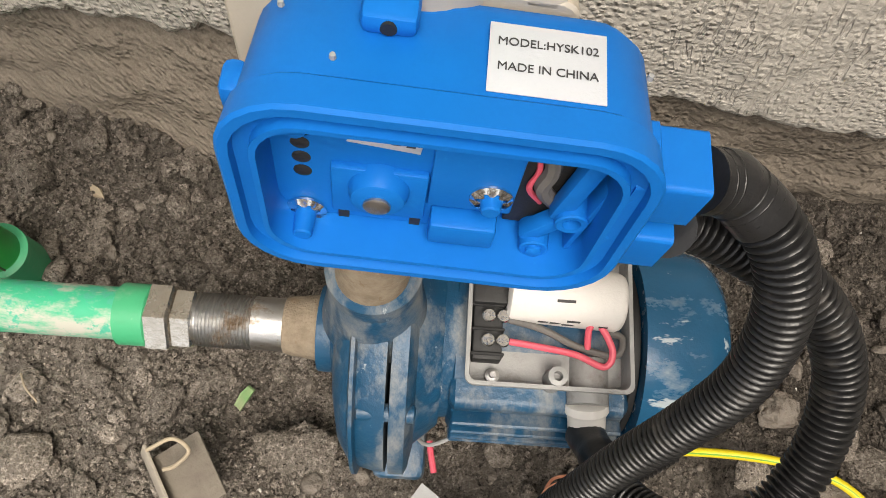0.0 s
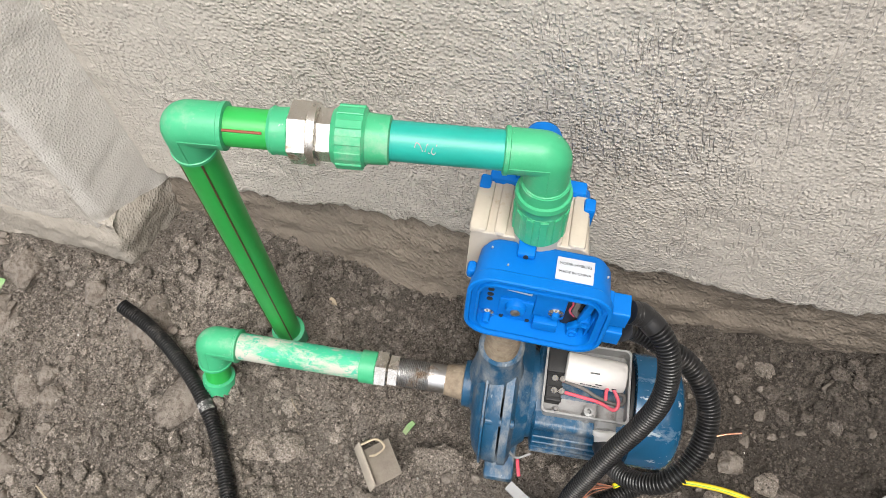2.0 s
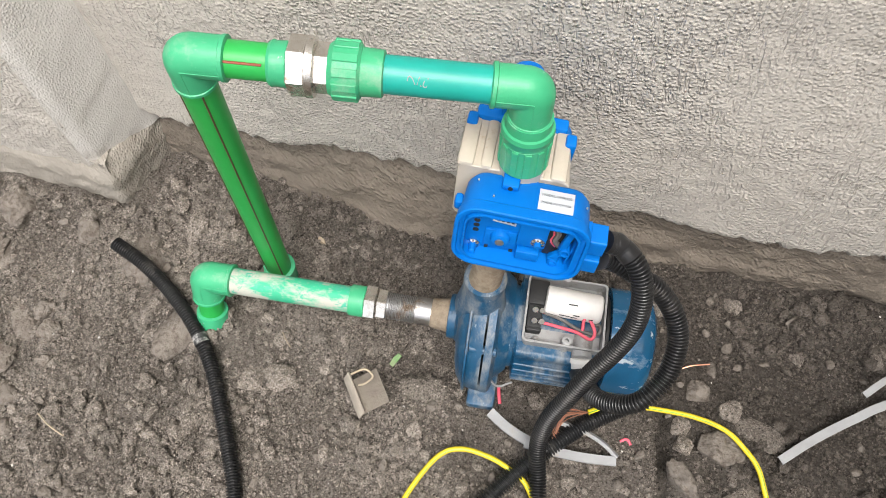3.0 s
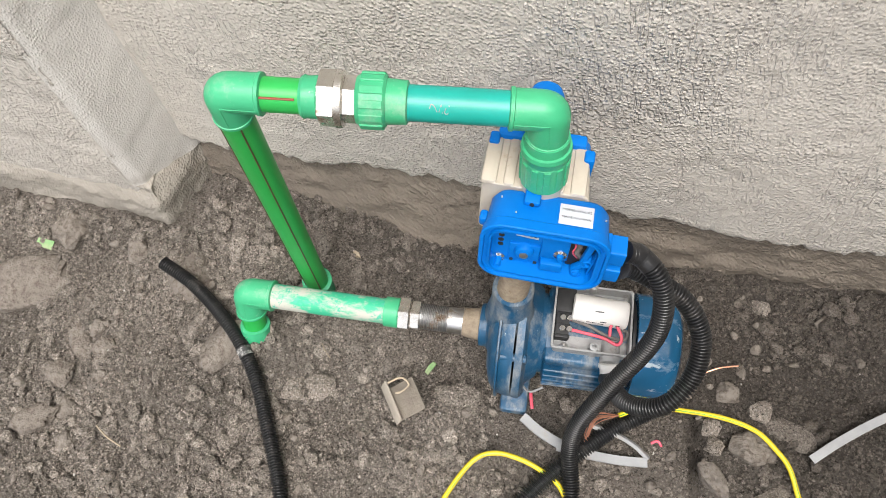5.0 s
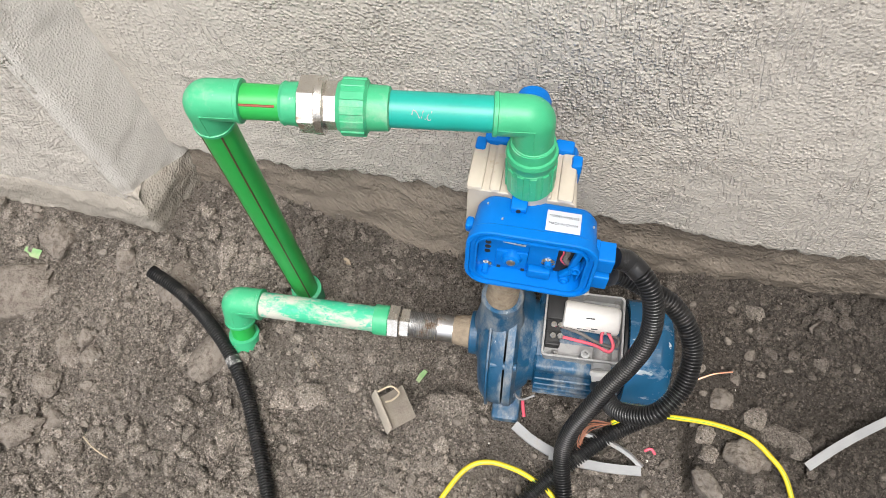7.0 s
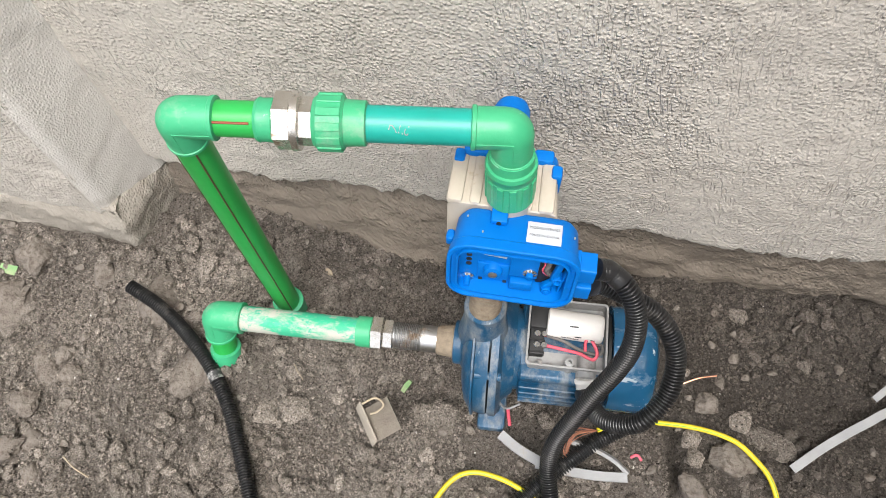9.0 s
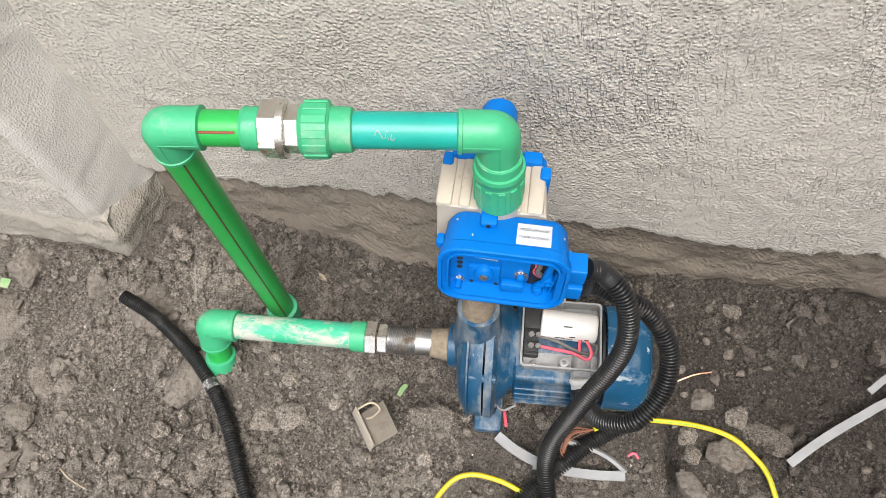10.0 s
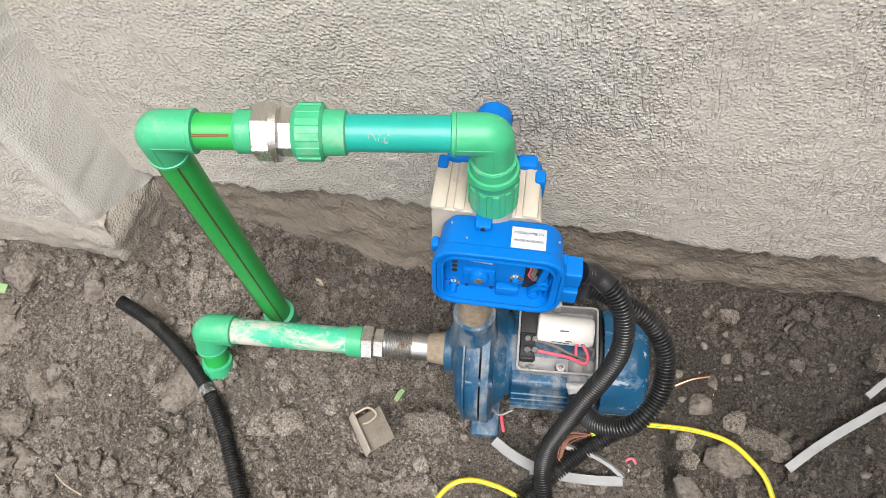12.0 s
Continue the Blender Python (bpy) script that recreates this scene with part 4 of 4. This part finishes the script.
    part("side_tab", rbox((0.008, 0.012, 0.012), (-0.039, -0.004, VZ + 0.016), 0.003), BLUE, t)
    part("rear_cover", loft([(0.076, 0.094, 0.076, 0.012), (0.09, 0.092, 0.074, 0.014), (0.096, 0.08, 0.062, 0.014)], VX, VZ - 0.002), BLUE, t)
    part("rear_dome", lathe((0.0, 0.076, VZ + 0.052), (0.0, 0.128, VZ + 0.056), [(0, 0.0175), (0.042, 0.0175), (0.049, 0.0145), (0.052, 0.008)], 32), BLUE, t)
    foot = CTRL.inverted() @ RISER
    tip = CTRL.inverted() @ C1
    lean = (tip - foot).normalized()
    part("outlet_thread", lathe(foot - lean * 0.03, foot + lean * 0.01, [(0, 0.02), (0.027, 0.02), (0.028, 0.0165), (0.04, 0.0165)], 32), BEIGE, t)
    part("seal", lathe(foot - lean * 0.003, foot + lean * 0.004, [(0, 0.0175), (0.003, 0.0185), (0.007, 0.0175)], 24), CAP_WHITE, t, "white thread tape")
    part("inlet_thread", lathe((0, 0, 0.0), (0.004, 0.008, VZ - 0.03), [(0, 0.0175), (0.012, 0.0175), (0.016, 0.0168), (0.026, 0.0172), (0.03, 0.0165), (0.1, 0.0165)], 32), HEMP, t, "dust-caked threaded inlet with hemp")
    # square cable outlets
    for z, y in ((0.1465, -0.015), (0.1185, -0.017)):
        part("cable_outlet", loft([(0.072, 0.0225, 0.0225, 0.002), (0.079, 0.0225, 0.0225, 0.002), (0.0795, 0.021, 0.021, 0.002), (0.0935, 0.021, 0.021, 0.002)], y, z, "x"), BLUE, t)
    return t


controller()


# ---- corrugated conduits ----
def conduit(name, points, r, label, taped=(), wrap=None, pitch=0.0036):
    line = smooth_line(points, pitch / 6)
    radii = [r * (1.0, 1.0, 0.85, 0.64, 0.64, 0.85)[k % 6] for k in range(len(line))]
    t = thing(name, label, "conduit", Matrix.Translation(points[-1]))
    o = v3(points[-1])
    part("corrugated_tube", tube([p - o for p in line], radii, 22), BLACK, t, smooth=80)
    for a, b, grow in taped:
        seg = [p - o for p in line[int(a * len(line)):int(b * len(line))]]
        seg = seg[::5] + [seg[-1]]
        rr = [r * grow * (1 + 0.025 * math.sin(5.1 * k) + 0.02 * math.sin(1.9 * k)) for k in range(len(seg))]
        part("tape_wrap", tube(seg, rr, 18), wrap or TAPE, t, "dusty grey tape joint" if wrap else "creased black tape wrap")
    return t


UP = CTRL @ v3((0.0945, -0.015, 0.1465))
LOW = CTRL @ v3((0.0945, -0.017, 0.1185))
conduit("conduit", [tuple(UP), (0.186, 0.1, 0.334), (0.206, 0.09, 0.32), (0.218, 0.076, 0.295), (0.221, 0.06, 0.259), (0.213, 0.046, 0.219), (0.198, 0.03, 0.177), (0.184, 0.012, 0.134), (0.171, -0.007, 0.09), (0.169, -0.029, 0.052), (0.18, -0.067, 0.024), (0.196, -0.14, 0.012), (0.215, -0.22, 0.012), (0.25, -0.32, 0.012)], 0.0102,
        "black corrugated conduit taped to the upper cable outlet", ((0.0, 0.048, 1.0),))
GL = PUMP @ v3((0.1565, -0.056, AXIS + 0.029))
conduit("conduit", [tuple(LOW), (0.178, 0.102, 0.302), (0.196, 0.102, 0.294), (0.217, 0.098, 0.285), (0.237, 0.094, 0.274), (0.256, 0.082, 0.258), (0.268, 0.064, 0.237), (0.267, 0.036, 0.213), (0.249, 0.01, 0.194), (0.228, 0.007, 0.172),
                    (0.209, 0.018, 0.148), tuple(GL)], 0.0102, "black corrugated conduit looping to the motor's cable gland", ((0.0, 0.05, 1.03), (0.9, 1.0, 1.06)))
conduit("conduit", [(0.275, 0.06, 0.011), (0.25, 0.042, 0.012), (0.218, 0.016, 0.012), (0.188, -0.016, 0.013), (0.162, -0.046, 0.013), (0.136, -0.08, 0.012), (0.105, -0.13, 0.01), (0.07, -0.22, 0.01)], 0.0106,
        "black corrugated conduit lying on the soil")
conduit("conduit", [(-0.437, 0.101, 0.024), (-0.393, 0.085, 0.02), (-0.353, 0.064, 0.018), (-0.314, 0.038, 0.02), (-0.283, 0.012, 0.018), (-0.253, -0.021, 0.014), (-0.23, -0.054, 0.012), (-0.21, -0.086, 0.011),
                    (-0.19, -0.118, 0.011), (-0.164, -0.165, 0.011), (-0.13, -0.26, 0.01)], 0.0096, "thin black corrugated conduit with a dusty joint on the soil", ((0.375, 0.4, 1.02),), DUST_TAPE)


# ---- wires, trunking, scraps ----
def yellow_wire(points, label):
    t = thing("earth_wire", label, "wire", Matrix.Translation(points[0]))
    o = v3(points[0])
    line = [p - o for p in smooth_line(points, 0.004)]
    part("insulation", tube(line, 0.0032, 12), YELLOW, t)
    part("green_stripe", tube([p + v3((0.0006, -0.0012, 0.0024)) for p in line], 0.0008, 6), GREEN_LINE, t)
    return t


w1 = yellow_wire([(0.222, 0.032, 0.028), (0.238, 0.043, 0.026), (0.258, 0.054, 0.018), (0.299, 0.061, 0.011), (0.347, 0.062, 0.016), (0.387, 0.054, 0.02), (0.414, 0.035, 0.02), (0.43, 0.018, 0.018), (0.441, -0.007, 0.014), (0.452, -0.036, 0.01), (0.462, -0.1, 0.01), (0.46, -0.25, 0.008)],
                 "yellow and green earth wire with stripped copper end")
rng = random.Random(3)
for k in range(11):
    a = v3((0.0, 0.0, 0.0))
    e = v3((-0.03 - 0.006 * rng.random(), -0.018 - 0.022 * rng.random(), -0.006 - 0.012 * rng.random()))
    mid = a * 0.5 + e * 0.5 + v3((-0.014 + 0.006 * rng.random(), 0.008 * rng.random(), 0.006 + 0.004 * rng.random()))
    end2 = e + v3((0.004 * rng.random(), -0.012 * rng.random(), 0.0))
    part("copper_strand", tube(smooth_line([a, mid, e, end2], 0.002), 0.0006, 6), COPPER, w1, "bare copper strand")
yellow_wire([(0.02, -0.16, 0.01), (0.036, -0.105, 0.011), (0.058, -0.061, 0.012), (0.083, -0.046, 0.013), (0.118, -0.047, 0.013), (0.147, -0.056, 0.012), (0.17, -0.07, 0.01), (0.19, -0.11, 0.008), (0.2, -0.2, 0.006)], "yellow and green earth wire arched on the soil")


def strip(points, width, label, tilt=0.0, channel=True):
    """A curved length of grey trunking, a shallow channel."""
    t = thing("trunking", label, "trunking", Matrix.Translation(points[0]))
    o = v3(points[0])
    line = [p - o for p in smooth_line(points, 0.006)]
    bm = bmesh.new()
    rings = []
    h, th = 0.0045, 0.0012
    prof = [(-0.5, 0), (-0.5, h), (-0.5 + 0.1, h), (0.5 - 0.1, h), (0.5, h), (0.5, 0), (0.5 - 0.08, 0), (0.5 - 0.08, h - th), (-0.5 + 0.08, h - th), (-0.5 + 0.08, 0)]
    for i, p in enumerate(line):
        d = (line[min(i + 1, len(line) - 1)] - line[max(i - 1, 0)]).normalized()
        s = d.cross(v3((0, 0, 1))).normalized()
        s = (s * math.cos(tilt) + v3((0, 0, 1)) * math.sin(tilt)).normalized()
        n = s.cross(d)
        rings.append([bm.verts.new(p + s * (a * width) + n * b) for a, b in prof])
    for a, b in zip(rings, rings[1:]):
        for k in range(len(prof)):
            bm.faces.new((a[k], a[(k + 1) % len(prof)], b[(k + 1) % len(prof)], b[k]))
    bm.faces.new(rings[0][::-1])
    bm.faces.new(rings[-1])
    part("channel", bm, TRUNK, t, smooth=20)
    return t


strip([(0.106, 0.007, 0.008), (0.13, -0.006, 0.007), (0.159, -0.016, 0.007), (0.185, -0.02, 0.007)], 0.012, "short grey plastic trunking offcut on the soil")
strip([(0.155, -0.02, 0.01), (0.19, -0.021, 0.009), (0.23, -0.019, 0.009), (0.266, -0.014, 0.009)], 0.011, "flat grey plastic trunking offcut on the soil")
strip([(0.19, 0.014, 0.012), (0.222, 0.01, 0.012), (0.247, 0.002, 0.011), (0.266, -0.01, 0.009)], 0.006, "thin curved grey trunking lid on the soil", 0.9)
strip([(0.458, 0.037, 0.006), (0.486, 0.064, 0.008), (0.514, 0.088, 0.009), (0.545, 0.112, 0.01), (0.576, 0.135, 0.011), (0.68, 0.2, 0.014)], 0.0105, "long grey plastic trunking length on the soil")
strip([(0.548, 0.139, 0.02), (0.576, 0.167, 0.022), (0.64, 0.22, 0.024)], 0.008, "grey trunking end lying beside another length")


def board_scrap():
    t = thing("board_scrap", "folded piece of weathered board on the soil", "scrap", pose(-0.058, -0.012, 0.012, 0, 0, -52))
    part("flap", rbox((0.056, 0.0022, 0.02), (0.0, -0.006, 0.0), 0.0004, turn=Matrix.Rotation(radians(-24), 4, "X")), CARD_EDGE, t, "pale standing flap")
    part("sheet", rbox((0.046, 0.038, 0.0025), (0.004, 0.014, 0.003), 0.0004, turn=Matrix.Rotation(radians(14), 4, "X")), CARD, t)
    part("string", tube(smooth_line([(-0.022, 0.0, 0.016), (-0.02, 0.018, 0.02), (-0.008, 0.024, 0.018), (-0.004, 0.012, 0.016), (-0.006, 0.004, 0.014)], 0.002), 0.0014, 7), STRAW, t)
    return t


board_scrap()


def scrap_wire(points, r, material, name, label, cat="wire"):
    o = v3(points[0])
    ob = part(name, tube([p - o for p in smooth_line(points, 0.003)], r, 8), material)
    ob.location = o
    return tagged(ob, label, cat)


scrap_wire([(0.11, 0.04, 0.012), (0.112, 0.032, 0.012), (0.116, 0.02, 0.01)], 0.0022, RED_WIRE, "wire_scrap", "short red wire insulation scrap on the soil")
scrap_wire([(0.096, 0.046, 0.02), (0.108, 0.036, 0.028), (0.124, 0.042, 0.04)], 0.0014, TRUNK, "wire_scrap", "grey wire end under the pump casing")
scrap_wire([(0.322, 0.118, 0.006), (0.342, 0.129, 0.009), (0.364, 0.137, 0.008)], 0.0011, COPPER, "cord_scrap", "thin twisted copper cord on the soil", "cord")
scrap_wire([(-0.18, 0.043, 0.004), (-0.172, 0.034, 0.008), (-0.163, 0.026, 0.004)], 0.0008, STRAW, "straw", "dry straw stalk on the soil", "straw")
scrap_wire([(-0.435, -0.135, 0.012), (-0.415, -0.145, 0.013), (-0.392, -0.152, 0.011)], 0.0011, STRAW, "straw", "dry grass stalk on pale soil", "straw")
scrap_wire([(0.268, 0.012, 0.008), (0.275, 0.016, 0.011), (0.281, 0.011, 0.008)], 0.0018, RED_WIRE, "wire_scrap", "curled red insulation scrap on the soil")


# ---- stones and clods ----
def lump(level, seed, squash=0.7):
    """An uneven stone of radius 1."""
    bm = bmesh.new()
    bmesh.ops.create_icosphere(bm, subdivisions=level, radius=1)
    r = random.Random(seed)
    off = Vector((r.uniform(-50, 50), r.uniform(-50, 50), r.uniform(-50, 50)))
    cuts = [(Vector((r.gauss(0, 1), r.gauss(0, 1), r.gauss(0, 1))).normalized(), r.uniform(0.55, 0.85)) for _ in range(7)]
    for v in bm.verts:
        k = 1 + 0.34 * noise.noise(v.co * 1.3 + off) + 0.16 * noise.noise(v.co * 3.1 + off) + (0.12 * noise.noise(v.co * 7 + off) + 0.07 * noise.noise(v.co * 15 + off) if level > 2 else 0)
        v.co *= k
        for n, d in cuts:
            over = v.co.dot(n) - d
            if over > 0:
                v.co -= n * over * 0.85
        v.co.z *= squash
    return bm


def stone(x, y, size, height, label, turn=0.0, earth=False, k=0, long=1.0):
    bm = lump(4, (200 if earth else 100) + k * 7 + int(abs(x) * 900), 1.0)
    bm.transform(Matrix.Rotation(turn, 4, "Z") @ Matrix.Diagonal(((0.82 if earth else 1) * size * long, (0.82 if earth else 1) * size / long, height * 0.8, 1)))
    ob = part("earth_clod" if earth else "stone", bm, CRUMB if earth else STONE, smooth=40)
    ob.location = (x, y, ground_at(x, y) + height * 0.12)
    return tagged(ob, label, "clod" if earth else "stone", "stones in the soil")


stone(-0.363, 0.027, 0.014, 0.014, "small pale grey stone beside the thin conduit", 0.3, k=0)
stone(-0.308, 0.012, 0.036, 0.024, "large pale earth-covered stone beneath the thin conduit", 0.9, k=1, long=1.15)
stone(-0.405, 0.098, 0.036, 0.02, "flat stone beneath the conduit's cut end", 2.1, k=2, long=1.3)
stone(-0.607, 0.132, 0.03, 0.024, "rounded grey stone by the plinth", 0.2, k=3)
stone(-0.538, -0.018, 0.026, 0.012, "narrow upright stone sliver in the soil", 2.3, k=4, long=1.6)
stone(-0.51, -0.002, 0.016, 0.012, "grey broken stone beside a sliver", 1.2, k=1)
stone(-0.483, -0.029, 0.019, 0.016, "dark grey pointed stone in the soil", 0.6, k=2)
stone(-0.53, -0.08, 0.02, 0.014, "brown stone half sunk in the soil", 1.6, k=3)
stone(-0.468, -0.068, 0.009, 0.008, "small pale pebble in the soil", 0.4, k=0)
stone(-0.5, 0.122, 0.02, 0.014, "reddish stone by the plinth", 0.4, k=0)
stone(-0.084, 0.042, 0.017, 0.015, "dark clod below the worn pipe", 0.4, True, 0)
stone(-0.205, -0.022, 0.026, 0.012, "flat brown earth clod on soil", 0.7, True, 1)
stone(-0.165, -0.008, 0.028, 0.013, "flat crusted earth clod", 1.9, True, 2)
stone(-0.045, 0.012, 0.016, 0.01, "pale earth clod behind the board scrap", 2.5, True, 3)
stone(0.02, 0.018, 0.034, 0.018, "earth clod against the pump casing", 0.2, True, 3, 1.2)
stone(0.356, 0.1, 0.016, 0.014, "grey broken stone beside the motor", 0.9, k=1)
stone(0.388, 0.036, 0.026, 0.02, "large flat brown stone beneath the yellow wire", 0.3, k=2, long=1.1)
stone(0.346, 0.03, 0.018, 0.018, "earth-crusted stone in the crack by the slab", 1.2, True, 0, 1.2)
stone(0.35, -0.014, 0.021, 0.02, "grey stone in the crack by the slab", 2.2, k=3, long=1.2)
stone(0.342, 0.055, 0.016, 0.014, "small dark clod by the slab", 0.2, True, 1)
stone(0.398, 0.085, 0.017, 0.014, "angular brown clod beyond the yellow wire", 1.1, True, 2, 1.2)
stone(0.435, 0.066, 0.03, 0.012, "thin flat crust of earth", 2.8, True, 3, 1.4)
stone(0.42, -0.03, 0.036, 0.016, "broad flat earth crust", 0.8, True, 1, 1.2)
stone(0.39, 0.232, 0.017, 0.012, "dark clod by the wall footing", 0.1, True, 0)
stone(0.47, 0.225, 0.012, 0.01, "small grey stone by the footing", 0.9, k=4)
stone(0.475, 0.175, 0.013, 0.009, "small brown clod of earth", 1.9, True, 2)
stone(0.575, 0.2, 0.022, 0.012, "flat clod beside the trunking", 0.9, True, 1)
stone(0.29, 0.2, 0.018, 0.012, "dark clod behind the motor", 0.9, True, 3)
stone(-0.225, 0.19, 0.022, 0.016, "brown clod by the upright pipe", 1.4, True, 2)
stone(-0.31, 0.215, 0.024, 0.014, "dark clod in the corner by the plinth", 0.5, True, 1)
stone(-0.35, 0.16, 0.022, 0.014, "brown clod before the plinth", 2.5, True, 0)
stone(-0.645, 0.03, 0.058, 0.026, "broad flat stone caked with dry earth", 0.5, k=1, long=1.25)
stone(-0.499, -0.119, 0.02, 0.016, "rounded brown stone in the dry soil", 1.1, k=2)
stone(-0.536, -0.15, 0.026, 0.018, "long grey-brown stone in the dry soil", 0.7, k=3, long=1.3)
stone(-0.478, -0.16, 0.017, 0.014, "pinkish broken stone in the dry soil", 0.2, k=4)
stone(-0.145, 0.187, 0.005, 0.004, "tiny white chip of stone", k=0)


def scrap(name, x, y, pts, material, label, thick=0.0012, turn=0.0, tip=0.0, lift=0.004):
    """A thin irregular flake."""
    bm = bmesh.new()
    low = [bm.verts.new((a, b, 0)) for a, b in pts]
    high = [bm.verts.new((a * 0.96, b * 0.96, thick + 0.002 * math.sin(9 * a * 40))) for a, b in pts]
    bm.faces.new(low[::-1])
    bm.faces.new(high)
    for k in range(len(pts)):
        bm.faces.new((low[k], low[(k + 1) % len(pts)], high[(k + 1) % len(pts)], high[k]))
    ob = part(name, bm, material)
    ob.matrix_world = Matrix.Translation((x, y, ground_at(x, y) + lift)) @ Matrix.Rotation(turn, 4, "Z") @ Matrix.Rotation(tip, 4, "X")
    return tagged(ob, label, "scrap")


scrap("pipe_shaving", -0.033, 0.054, [(-0.004, -0.009), (0.003, -0.01), (0.005, 0.0), (0.007, 0.01), (0.001, 0.011), (-0.003, 0.002)], LEAF, "curled green plastic pipe shaving on the soil", turn=-0.3, tip=0.5, lift=0.012)
scrap("dry_leaf", -0.18, 0.193, [(-0.009, 0.0), (-0.004, -0.004), (0.005, -0.004), (0.01, 0.001), (0.003, 0.004)], STRAW, "dry brown leaf in the hollow", turn=-0.7, tip=0.3)
scrap("plastic_scrap", -0.645, 0.1, [(-0.014, -0.006), (0.012, -0.008), (0.014, 0.006), (-0.012, 0.007)], LEAF, "pale green plastic scrap by the stones", tip=0.3, lift=0.006)


def scatter(name, count, sizes, level, material, label, seed, white=False):
    """Loose crumbs over the seen soil, one joined mesh."""
    r = np.random.RandomState(seed)
    shapes = []
    for k in range(6):
        bm = lump(level, seed * 10 + k, 0.8)
        bm.verts.ensure_lookup_table()
        shapes.append((np.array([tuple(v.co) for v in bm.verts]), np.array([[v.index for v in f.verts] for f in bm.faces])))
        bm.free()
    verts, faces, base, made = [], [], 0, 0
    while made < count:
        n = 4000
        x, y = r.uniform(-0.74, 0.72, n), r.uniform(-0.24, 0.27, n)
        dens = 0.5 + 1.3 * fbm(x, y, 9.0, 3, seed)
        crack = (np.abs(x - 0.325 + 0.11 * y) < 0.007) & (y < 0.078)
        keep = (r.uniform(0, 1, n) < dens) & ~((x < -0.425) & (y > 0.165)) & ~crack
        x, y = x[keep], y[keep]
        z = ground_height(x[None], y[None])[0]
        for a, b, c in zip(x, y, z):
            if made >= count:
                break
            size = sizes[0] * (sizes[1] / sizes[0]) ** (r.uniform() ** 2.2)
            v, f = shapes[r.randint(6)]
            q = r.uniform(0, math.tau)
            ca, sa = math.cos(q), math.sin(q)
            st = r.uniform(0.75, 1.3)
            p = v * size * np.array([st, 1 / st, r.uniform(0.7, 1.1)])
            p = np.stack([p[:, 0] * ca - p[:, 1] * sa + a, p[:, 0] * sa + p[:, 1] * ca + b, p[:, 2] + c + size * 0.5], -1)
            verts.append(p)
            faces.append(f + base)
            base += len(v)
            made += 1
    me = bpy.data.meshes.new(name)
    me.from_pydata(np.concatenate(verts).tolist(), [], np.concatenate(faces).tolist())
    me.materials.append(material)
    me.shade_smooth()
    me.set_sharp_from_angle(angle=radians(30))
    return tagged(new(name, me), label, "soil", kind="stuff")


scatter("soil_clods", 3200, (0.0028, 0.012), 2, CRUMB, "loose clods of dark earth", 7)
scatter("soil_crumbs", 85000, (0.0009, 0.0034), 1, CRUMB, "fine crumbs of dark earth", 8)
scatter("pale_chips", 110, (0.0008, 0.0026), 1, WHITE_BIT, "scattered white chips in the soil", 9)
scatter("gravel", 600, (0.002, 0.009), 2, STONE, "small grey stones in the soil", 10)
